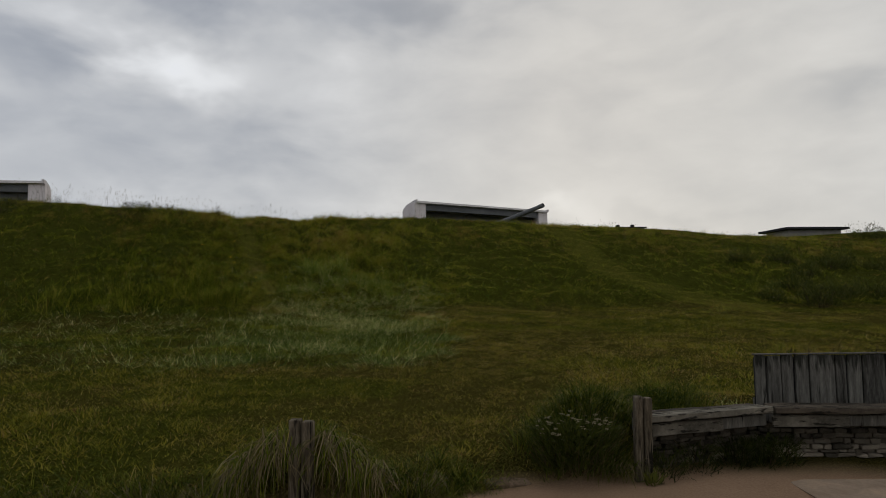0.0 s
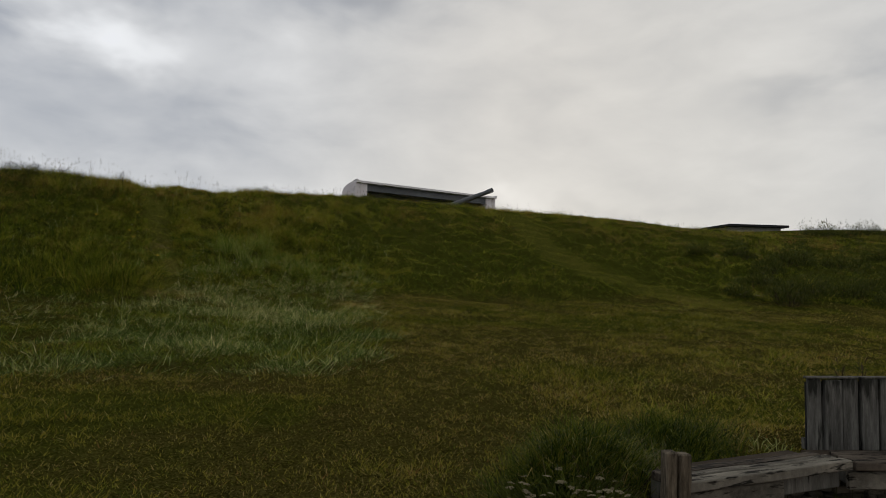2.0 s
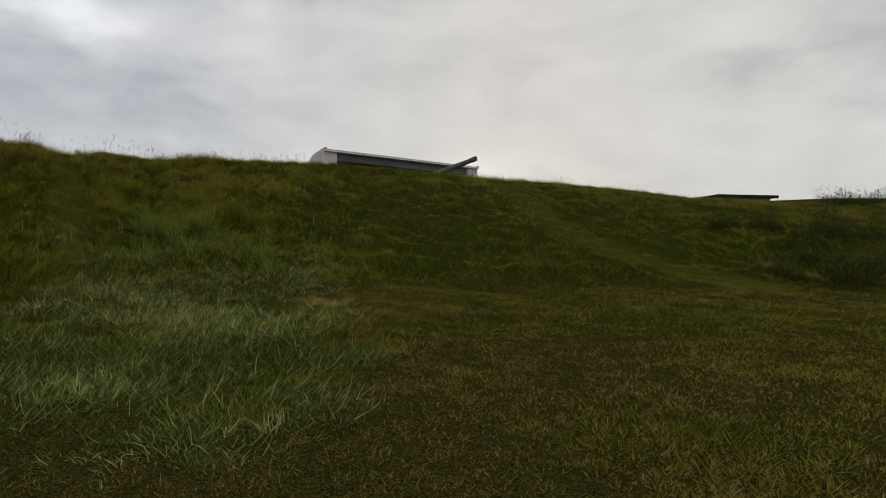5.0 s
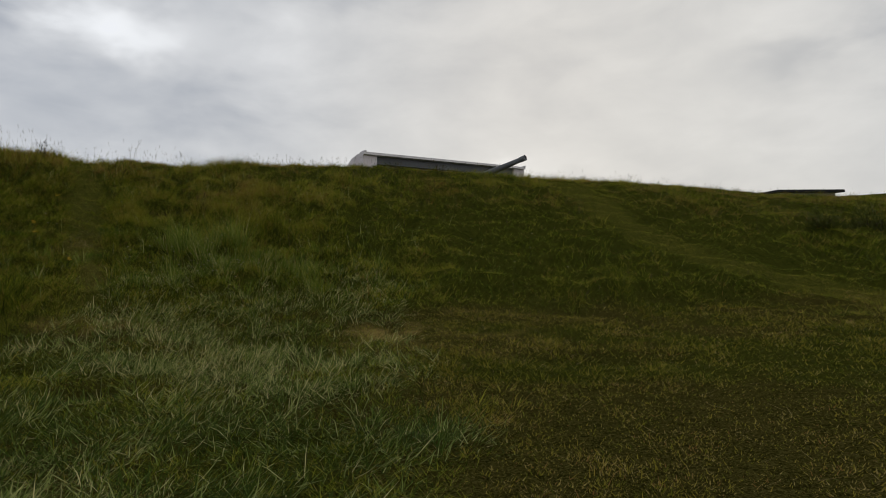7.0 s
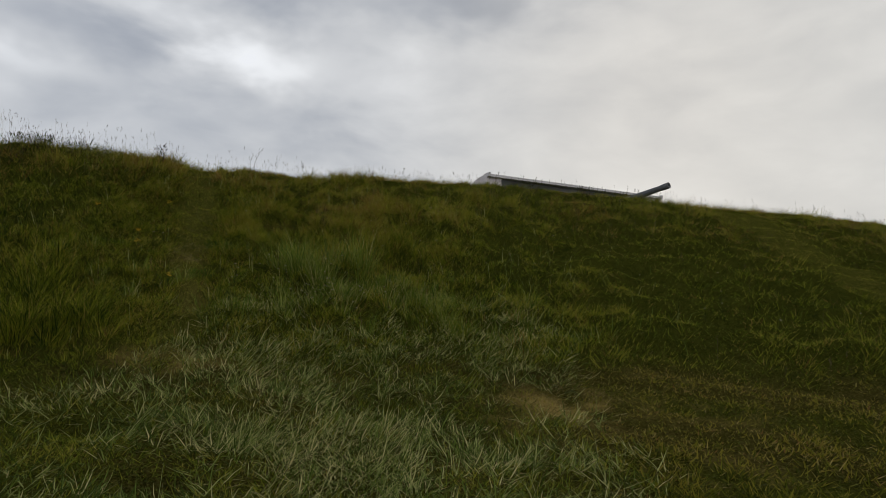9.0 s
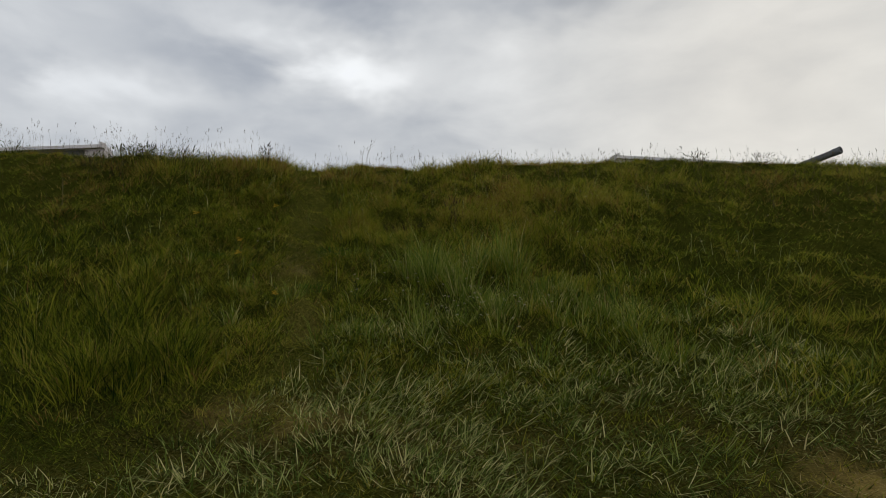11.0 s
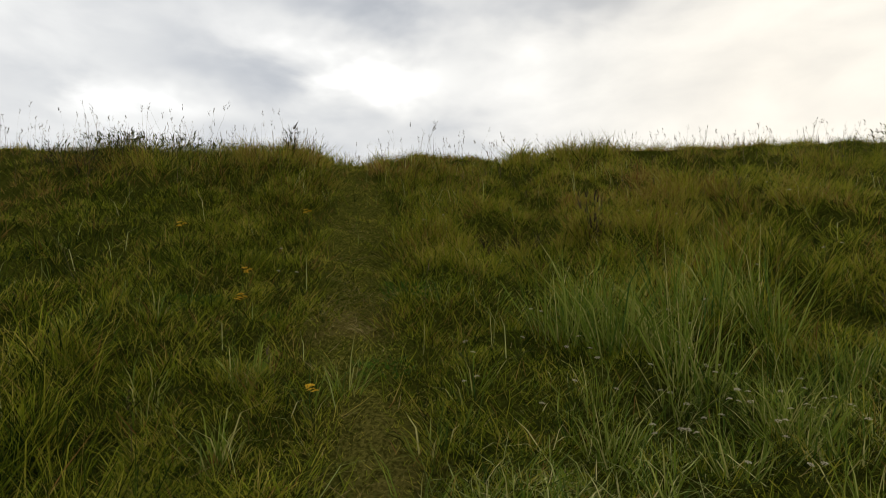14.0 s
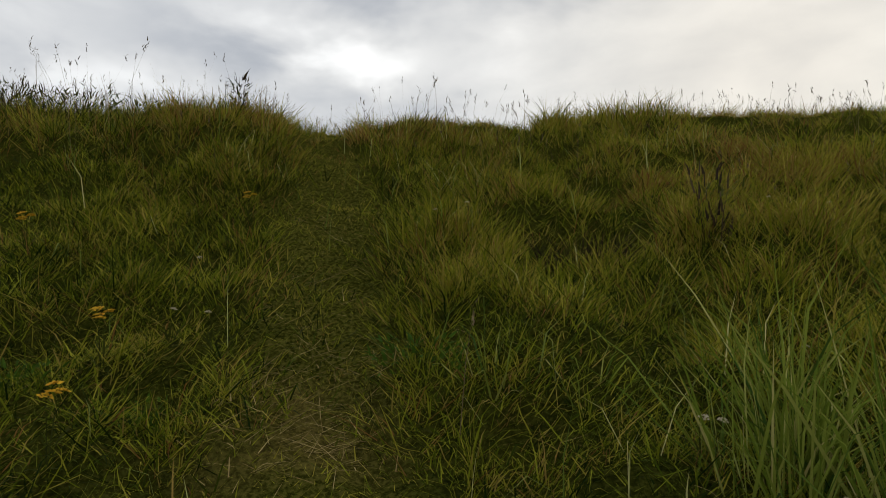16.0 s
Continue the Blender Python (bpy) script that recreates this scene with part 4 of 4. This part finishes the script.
def seed_stalks():
    """Thin flowering stalks with small seed heads along the crest."""
    x, y = scatter(13000, -24, 28, 15.5, 29)
    f = foot_line(x)
    odds = (0.06 + 0.94 * step(y, f + 5.0, f + 6.5)) * (1 - step(y, f + 9, f + 10.5)) * (paths(x, y) < 0.25) * (0.55 + 0.7 * patchy(x, y, 0.7, 50)) * np.where(y > f, 1, 0)
    x, y = keep(rng.random(len(x)) < odds, x, y)
    n = len(x)
    h = rng.uniform(0.2, 0.5, n) * (1 + 0.3 * patchy(x, y, 1.2, 51)) * (1 + 0.5 * step(-x, 7.2, 8.5)) * (1 - 0.3 * step(x, -6.5, -3.5))
    lean, az, curl = np.abs(rng.normal(0.12, 0.14, n)), rng.random(n) * 6.283, rng.uniform(0, 0.4, n)
    p = rooted(x, y)
    ribbons("grass_stalks", p, h, np.full(n, 0.0032), lean, az, curl, rng.uniform(0.3, 1, n), stem_mat, "thin dry flowering grass stalks along the crest")
    way = np.stack([np.cos(az), np.sin(az)], -1)
    top = p.copy()
    for a, l in ((lean, h * 0.55), (lean + curl, h * 0.36)):
        top[:, :2] += way * (np.sin(a) * l)[:, None]
        top[:, 2] += np.cos(a) * l
    k = 5
    q = np.repeat(top, k, 0) + rng.normal(0, 0.005, (n * k, 3)) + np.tile(np.linspace(-0.03, 0.03, k), n)[:, None] * np.array([0, 0, 1.0])
    ribbons("seed_heads", q, rng.uniform(0.02, 0.045, n * k), rng.uniform(0.005, 0.009, n * k), rng.uniform(0.1, 0.9, n * k), rng.random(n * k) * 6.283, rng.uniform(0, 0.5, n * k), rng.uniform(0.2, 0.8, n * k), stem_mat, "dry brown seed heads on grass stalks")


def straw():
    """Loose dry stalks lying on the lawn and the trodden path."""
    xs, ys = [], []
    for n, b4 in ((500, (-4, 3, 8.5, 15)), (260, (2.0, 7, 7, 12)), (150, (-5.5, -4.3, 16.0, 18.3)), (230, (-5.45, -4.95, 17.45, 18.1)), (110, (-6.0, -5.3, 18.1, 19.6)), (400, (-6, 1, 15, 18)), (110, (-1.0, 0.3, 14.6, 15.3))):
        x, y = scatter(n, *b4)
        xs.append(x), ys.append(y)
    x, y = np.concatenate(xs), np.concatenate(ys)
    n = len(x)
    ribbons("dry_straw", rooted(x, y, -0.03), rng.uniform(0.06, 0.19, n), rng.uniform(0.0025, 0.0045, n), rng.uniform(1.1, 1.5, n), rng.random(n) * 6.283, rng.uniform(-0.3, 0.3, n), rng.uniform(0.5, 1.0, n), straw_mat, "loose dry straw lying on the turf")


mown_lawn()
pale_grass()
tussocks()
tangle()
stray_blades()
straw()
tall_grass("marram_tuft", [(-2.5, 17.4, 0.5, 0.3, 1.3), (-1.7, 17.5, 0.5, 0.3, 1.1), (-2.4, 17.8, 0.3, 0.2, 0.5), (-3.1, 17.0, 0.3, 0.25, 0.7), (-2.2, 16.8, 0.5, 0.25, 0.9), (-1.1, 17.0, 0.4, 0.3, 0.6), (-3.8, 16.35, 0.3, 0.2, 0.3)], 620, "tall blue-green blades at the foot of the bank", marram_mat, 0.16, 0.36, 0.52, 0.0068, 0.5)
tall_grass("broad_tuft", [(-5.38, 16.9, 0.05, 0.05, 0.25), (-5.2, 16.45, 0.07, 0.06, 0.3), (-5.7, 16.6, 0.1, 0.08, 0.25), (-4.95, 17.0, 0.1, 0.08, 0.2), (-4.3, 18.1, 0.2, 0.15, 0.25), (-4.2, 16.9, 0.2, 0.15, 0.25), (-6.3, 17.1, 0.25, 0.2, 0.3)], 260, "broad bright green blades among the finer grass", marram_mat, 0.16, 0.34, 0.55, 0.0075, 0.55, (0.1, 1.0))
tall_grass("tall_marram", [(-3.85, 17.8, 0.10, 0.08, 0.4), (-3.55, 17.7, 0.14, 0.12, 0.7), (-3.25, 17.55, 0.16, 0.15, 0.7), (-3.3, 18.2, 0.2, 0.15, 0.3), (-2.9, 18.0, 0.2, 0.15, 0.4)], 300, "tall upright blue-green marram beside the trodden way", marram_mat, 0.38, 0.64, 0.52, 0.0086, 0.4, (0.0, 0.7))
tall_grass("dark_tuft", [(-5.25, 15.5, 0.18, 0.16, 0.8), (-5.5, 15.1, 0.15, 0.12, 0.5), (-6.3, 15.6, 0.35, 0.25, 0.9), (-7.4, 15.0, 0.6, 0.35, 0.9), (-6.1, 16.2, 0.3, 0.25, 0.6), (-8.6, 14.6, 0.5, 0.3, 0.7)], 2100, "tall dark green grass tuft at the slope's foot", rough_mat, 0.26, 0.5, 0.24, 0.0062, 0.55)
tall_grass("post_tuft", [(1.2, 5.85, 0.2, 0.14, 1.0), (1.65, 6.05, 0.25, 0.1, 0.9), (2.1, 6.4, 0.3, 0.1, 0.6), (0.95, 5.75, 0.12, 0.1, 0.4)], 2400, "long dark grass tuft behind the bench post", grass_mat, 0.2, 0.4, 0.2, 0.0058, 0.65, (0.3, 1.4))
tall_grass("brown_tuft", [(1.75, 6.05, 0.1, 0.06, 1.0), (1.35, 5.75, 0.12, 0.06, 0.8)], 260, "dry rust-brown grass among the dark tuft", stem_mat, 0.16, 0.32, 0.8, 0.006, 0.6)
def brink(*xs, back=0.1):
    """Spots along the edge of the yard, each as wide as its share of it."""
    return [(x, float(bank_edge(x)) + back, 0.2, 0.05, 0.6) for x in xs]


tall_grass("overhanging_tuft", [(-1.0, 4.74, 0.14, 0.05, 1.0), (-1.3, 4.74, 0.1, 0.06, 0.7), (-0.7, 4.78, 0.1, 0.06, 0.7)] + brink(-3.9, -3.4, -2.9, -2.4, -2.0, -0.3, 0.1), 1500, "long grass hanging over the edge of the yard", grass_mat, 0.14, 0.3, 0.3, 0.0055, 1.0, (0.6, 1.7))
tall_grass("edge_tuft", brink(-4.2, -3.7, -3.2, -2.7, -2.2, -1.7, -0.45, -0.15, 0.25, back=0.02), 1100, "dark ragged grass along the edge of the yard", grass_mat, 0.12, 0.26, 0.10, 0.0058, 0.9, (0.5, 1.7))
tall_grass("mound_tuft", [(2.2, 6.72, 0.18, 0.1, 1.3), (1.42, 6.02, 0.12, 0.09, 0.45)], 2200, "dark grass mound on the lawn behind the bench", grass_mat, 0.24, 0.42, 0.07, 0.0058, 0.55, (0.4, 1.3))
tall_grass("seat_fringe", [(2.1, 5.98, 0.12, 0.03, 1.0), (2.6, 6.15, 0.15, 0.03, 1.0)], 300, "grass leaning over the back of the bench", grass_mat, 0.1, 0.2, 0.4, 0.005, 0.9)
tall_grass("fence_tuft", [(2.95, 6.6, 0.1, 0.06, 1.0)], 90, "pale long grass tuft beside the board fence", pale_mat, 0.16, 0.28, 0.4, 0.0055, 0.9, (0.3, 1.2))
tall_grass("lawn_tuft", [(6.2, 16.2, 0.5, 0.12, 1.2), (7.6, 16.4, 0.5, 0.12, 1.0), (4.4, 9.6, 0.25, 0.2, 1.0), (5.6, 10.6, 0.3, 0.2, 0.7), (2.9, 8.9, 0.3, 0.2, 0.7), (3.9, 8.2, 0.4, 0.25, 0.8), (2.65, 7.9, 0.2, 0.12, 0.9), (0.4, 12.2, 0.2, 0.15, 0.5)], 260, "straggling pale grass left unmown on the lawn", rough_mat, 0.1, 0.24, 0.5, 0.006, 0.95)
seed_stalks()

# ---- flowers, herbs and shrubs ----


def ground_at(x, y):
    return float(height(np.array([x]), np.array([y]))[0])


def loose(name, n, radius, h, w, lean, tint, mat, parent, curl=(0.1, 0.6), base=0.0):
    """Blades, stems or leaves of one plant, as one part round its foot; base: how high up they may start."""
    a, r = rng.random(n) * 6.283, np.sqrt(rng.random(n)) * radius
    p = np.stack([np.cos(a) * r, np.sin(a) * r, rng.random(n) * base - 0.01], -1)
    return ribbons(name, p, rng.uniform(*h, n), rng.uniform(*w, n), np.abs(rng.normal(lean, 0.35 * lean + 0.05, n)), a + rng.normal(0, 0.5, n), rng.uniform(*curl, n), tint + rng.normal(0, 0.15, n), mat, "", parent=parent)


def umbel_mesh(name, radius, count, mat):
    """A flat cluster of small domed florets."""
    bm = bmesh.new()
    for i in range(count):
        a, r = i * 2.4, radius * math.sqrt((i + 0.4) / count)
        c, s = Vector((math.cos(a) * r, math.sin(a) * r, 0.006 * (1 - r / radius))), radius * 0.33
        ring = [bm.verts.new(c + Vector((math.cos(k * 1.2566) * s, math.sin(k * 1.2566) * s, random.uniform(-0.003, 0.002)))) for k in range(5)]
        top = bm.verts.new(c + Vector((0, 0, s * 0.5)))
        for k in range(5):
            bm.faces.new((ring[k], ring[(k + 1) % 5], top))
        bm.faces.new(list(reversed(ring)))
    me = bpy.data.meshes.new(name)
    bm.to_mesh(me)
    bm.free()
    me.materials.append(mat)
    me.attributes.new("tint", "FLOAT", "POINT").data.foreach_set("value", rng.random(len(me.vertices)))
    return me


cream_petal_mat = blade_material("cream_petals", [(0.0, (0.12, 0.10, 0.055)), (1.0, (0.30, 0.26, 0.16))], 0.3)
cream_umbel = umbel_mesh("flower_head", 0.022, 12, cream_petal_mat)
white_umbel = umbel_mesh("flower_head", 0.012, 12, white_petal_mat)
yellow_umbel = umbel_mesh("flower_head", 0.018, 12, yellow_petal_mat)


def heads(parent, mesh, places, scale=1.0):
    for x, y, z in places:
        ob = new("flower_head", mesh)
        ob.parent = parent
        ob.matrix_local = pose(x, y, z, random.uniform(-14, 14), random.uniform(-14, 14), random.uniform(0, 360)) @ Matrix.Scale(scale * random.uniform(0.75, 1.2), 4)


def flower(name, mesh, h, label, category, group, at, count=1):
    th = empty(name, pose(*at, 0, 0, 0), label, category, group)
    stem = loose("stem", 3, 0.006, (h, h * 1.02), (0.004, 0.005), 0.02, 0.3, leaf_mat, th, (0, 0.05))
    loose("foliage", 9, 0.02, (0.05, 0.11), (0.007, 0.012), 0.8, 0.4, leaf_mat, th, (0.1, 0.6), h * 0.5)
    heads(th, mesh, [(random.uniform(-0.03, 0.03) * (count > 1), random.uniform(-0.03, 0.03) * (count > 1), h - 0.01 * i) for i in range(count)])
    return th


def scattered(thing, spots):
    for x, y in spots:
        copy_thing(thing, pose(x, y, ground_at(x, y) - 0.01, random.uniform(-8, 8), random.uniform(-8, 8), random.uniform(0, 360)))


fx, fy = -3.2, 17.55
white = flower("white_flower", white_umbel, 0.15, "small white yarrow flower on a thin stem", "flower", "white flowers on the bank", (fx, fy, ground_at(fx, fy)))
spots = [(random.gauss(-3.1, 0.4), random.gauss(17.25, 0.3)) for _ in range(58)] + [(random.gauss(-4.2, 0.12), random.gauss(17.2, 0.12)) for _ in range(4)] + [(-5.81, 17.9), (-5.66, 17.94), (-4.04, 17.74), (-4.0, 17.77), (-3.62, 18.44), (-6.2, 18.6), (-5.0, 19.2), (-5.15, 19.1)] + [(random.uniform(-4, 0.5), random.uniform(18.5, 21)) for _ in range(14)] + [(random.uniform(1, 5), random.uniform(17.5, 20)) for _ in range(10)]
scattered(white, spots)
fx, fy = -5.89, 17.67
ragwort = flower("yellow_flower", yellow_umbel, 0.22, "yellow ragwort flower cluster among the grass", "flower", "yellow flowers on the bank", (fx, fy, ground_at(fx, fy)), 4)
scattered(ragwort, [(-5.67, 17.26), (-6.92, 18.3), (-6.29, 19.18), (-4.9, 16.75)])


def yarrow_bush():
    th = empty("yarrow_bush", pose(1.1, 5.5, ground_at(1.1, 5.55) - 0.03), "bushy white-flowered yarrow beside the timber post", "plant")
    loose("stalk_growth", 150, 0.3, (0.25, 0.42), (0.004, 0.007), 0.4, 0.4, stem_mat, th)
    loose("foliage", 3000, 0.36, (0.05, 0.13), (0.006, 0.016), 0.8, 0.35, leaf_mat, th, (0.1, 0.8), 0.36)
    pl = []
    for i in range(46):
        a, r = random.uniform(0, 6.283), 0.4 * math.sqrt(random.random())
        pl.append((math.cos(a) * r, math.sin(a) * r * 0.8, 0.43 - 0.5 * r * r + random.uniform(-0.05, 0.03)))
    heads(th, cream_umbel, pl, 0.9)


yarrow_bush()


def dry_fringe(x, y, n, label, z=None):
    th = empty("hanging_grass", pose(x, y, ground_at(x, y) - 0.02 if z is None else z), label, "grass")
    loose("dry_growth", n, 0.12, (0.16, 0.34), (0.004, 0.007), 1.0, 0.8, stem_mat, th, (1.1, 1.9), 0.08)
    loose("green_growth", n, 0.13, (0.14, 0.3), (0.005, 0.009), 0.8, 0.22, grass_mat, th, (0.8, 1.7), 0.08)


for px, amount in ((1.46, 260), (1.3, 160), (-0.6, 120), (-0.2, 90), (-1.75, 120), (-2.2, 120), (-2.8, 120), (-3.4, 120)):
    dry_fringe(px, float(bank_edge(px)) + 0.02, amount, "dry brown grass hanging down the bank")


def strands(x, y, z, n):
    """Long limp blades that hang down from the top of the bank."""
    th = empty("drooping_grass", pose(x, y, z), "long pale limp grass drooping beside the old post", "grass", "drooping grass round the post")
    for name, mat, tint in (("dry_growth", stem_mat, 0.75), ("green_growth", grass_mat, 0.22)):
        p = np.stack([rng.normal(0, 0.06, n), rng.uniform(-0.05, 0.05, n), rng.normal(0, 0.035, n)], -1)
        ribbons(name, p, rng.uniform(0.14, 0.42, n), rng.uniform(0.005, 0.009, n), rng.uniform(1.7, 2.7, n), -1.57 + rng.normal(0, 0.8, n), rng.uniform(0.1, 0.7, n), tint + rng.normal(0, 0.2, n), mat, "", parent=th)


for px, py, pz in ((-0.82, 4.5, 0.58), (-0.70, 4.56, 0.48), (-0.55, 4.64, 0.36), (-1.13, 4.46, 0.6), (-1.22, 4.5, 0.54), (-1.34, 4.56, 0.44), (-1.48, 4.62, 0.34)):
    strands(px, py, pz, 60)


def herb(name, x, y, h, leaves, radius, label, category="plant", group="", dark=0.35, seeds=0):
    th = empty(name, pose(x, y, ground_at(x, y) - 0.02), label, category, group)
    loose("stalk_growth", max(5, leaves // 14), radius * 0.45, (h * 0.7, h), (0.006, 0.011), 0.22, 0.25, stem_mat, th, (0.0, 0.3))
    loose("foliage", leaves, radius, (0.04, 0.1), (0.008, 0.02), 0.9, dark, leaf_mat, th, (0.1, 0.8), h * 0.88)
    if seeds:
        loose("seeding_top", seeds, radius * 0.6, (0.05, 0.12), (0.008, 0.016), 0.3, 0.15, stem_mat, th, (0, 0.4), h * 1.05)
    return th


crest_herb = herb("crest_herb", -8.6, 21.0, 0.28, 120, 0.26, "leafy dark green herb on the crest", group="herbs on the crest", seeds=14)
for i in range(34):
    hx = random.uniform(-17, -8.6)
    scattered(crest_herb, [(hx, foot_line(hx) + random.uniform(6.2, 7.6))])
scattered(crest_herb, [(-0.2, 23.6), (1.0, 24.2), (17.5, 27.2), (18.6, 27.6), (20.2, 28.0), (21.5, 28.0), (16.4, 27.0), (22.8, 28.4)])
tall_herb = herb("tall_herb", 18.6, 28.0, 0.8, 60, 0.3, "tall thin stalks rising from the crest", group="tall stalks on the crest", seeds=30)
scattered(tall_herb, [(19.3, 28.2), (17.9, 27.8), (20.3, 28.4), (22.0, 28.9)])
herb("thistle", -7.4, 20.8, 0.4, 80, 0.09, "dark thistle standing up from the crest", dark=0.1, seeds=20)
herb("dock", -3.78, 19.35, 0.36, 30, 0.16, "rust-brown dock stalks on the bank", dark=0.6, seeds=40)
th = empty("dead_bush", pose(-4.47, 19.36, ground_at(-4.47, 19.36) - 0.02), "low dark dead bush among the tussocks", "bush")
loose("twig_mass", 900, 0.26, (0.2, 0.4), (0.004, 0.010), 0.55, 0.0, stem_mat, th)
loose("foliage", 120, 0.24, (0.03, 0.07), (0.008, 0.018), 0.8, 0.15, leaf_mat, th, (0.1, 0.7), 0.16)
fence_herb = herb("fence_herb", 3.75, 6.95, 0.62, 40, 0.07, "thin dark herb standing behind the fence", group="herbs behind the fence", seeds=16)
scattered(fence_herb, [(3.95, 7.0), (4.35, 7.15), (4.7, 7.0), (4.9, 7.1)])
for bx, by, n in ((2.62, 5.98, 240), (2.2, 5.78, 130), (1.86, 5.6, 100), (3.05, 6.02, 220), (2.85, 5.95, 200)):
    th = empty("bench_weed", pose(bx, by - 0.1, 0.0), "dark leafy weed growing under the bench", "plant", "weeds under the bench")
    loose("foliage", int(n * 2), 0.17, (0.06, 0.15), (0.005, 0.012), 0.9, 0.1, leaf_mat, th, (0.4, 1.4), 0.22)
    loose("stalk_growth", 18, 0.1, (0.15, 0.34), (0.004, 0.007), 0.5, 0.4, stem_mat, th)
for wx, wy in ((-5.65, 17.62), (-6.15, 17.55), (-4.75, 17.25), (-4.9, 18.0)):
    th = empty("clover_patch", pose(wx, wy, ground_at(wx, wy) - 0.01), "low bright green broad-leaved weed among the grass", "plant", "broad-leaved weeds on the bank")
    loose("foliage", 150, 0.17, (0.025, 0.05), (0.008, 0.016), 0.9, 0.35, clover_mat, th, (0.2, 0.9), 0.1)
th = empty("post_weed", pose(1.7, 5.3, 0.0), "small pale weed at the foot of the post", "plant")
loose("foliage", 60, 0.06, (0.06, 0.14), (0.01, 0.02), 0.7, 0.8, leaf_mat, th, (0.2, 0.9), 0.06)


def shrub(x, y, r, h, n, label):
    th = empty("shrub", pose(x, y, ground_at(x, y) - 0.05), label, "shrub", "scrub on the bank")
    loose("stalk_growth", 60, r * 0.5, (h * 0.6, h), (0.008, 0.014), 0.4, 0.2, stem_mat, th)
    a, u = rng.random(n) * 6.283, rng.random(n)
    q = np.sqrt(rng.random(n)) * r
    lump = 1 + 0.6 * patchy(np.cos(a) * q + x, np.sin(a) * q + y, 0.3, 60)
    p = np.stack([np.cos(a) * q, np.sin(a) * q, 1.15 * h * (0.15 + 0.75 * u) * np.sqrt(np.clip(1.05 - (q / r) ** 2, 0, 1)) * lump], -1)
    # Leaf tint rises with height: darker low in the shrub, lighter on top.
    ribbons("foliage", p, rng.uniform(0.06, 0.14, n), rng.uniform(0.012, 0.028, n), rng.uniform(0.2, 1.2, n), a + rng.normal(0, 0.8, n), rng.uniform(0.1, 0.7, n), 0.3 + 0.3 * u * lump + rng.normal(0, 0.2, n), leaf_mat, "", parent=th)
    return th


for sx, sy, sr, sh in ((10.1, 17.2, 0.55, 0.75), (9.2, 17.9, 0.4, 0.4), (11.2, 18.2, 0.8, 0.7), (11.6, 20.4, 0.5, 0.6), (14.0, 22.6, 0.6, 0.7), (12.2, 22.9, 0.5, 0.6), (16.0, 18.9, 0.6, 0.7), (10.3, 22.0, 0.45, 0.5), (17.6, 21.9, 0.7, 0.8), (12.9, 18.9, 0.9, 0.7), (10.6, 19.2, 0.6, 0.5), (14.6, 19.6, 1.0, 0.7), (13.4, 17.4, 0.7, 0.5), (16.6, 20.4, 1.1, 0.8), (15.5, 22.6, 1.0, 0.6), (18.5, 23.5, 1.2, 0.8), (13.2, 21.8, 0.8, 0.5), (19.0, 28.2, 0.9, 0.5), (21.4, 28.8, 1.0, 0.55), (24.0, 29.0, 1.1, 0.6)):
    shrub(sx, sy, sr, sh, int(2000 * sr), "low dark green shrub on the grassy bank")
scattered(white, [(random.gauss(9.6, 0.4), random.gauss(17.7, 0.2)) for _ in range(18)] + [(random.gauss(-11.3, 0.5), random.gauss(17.3, 0.4)) for _ in range(18)])
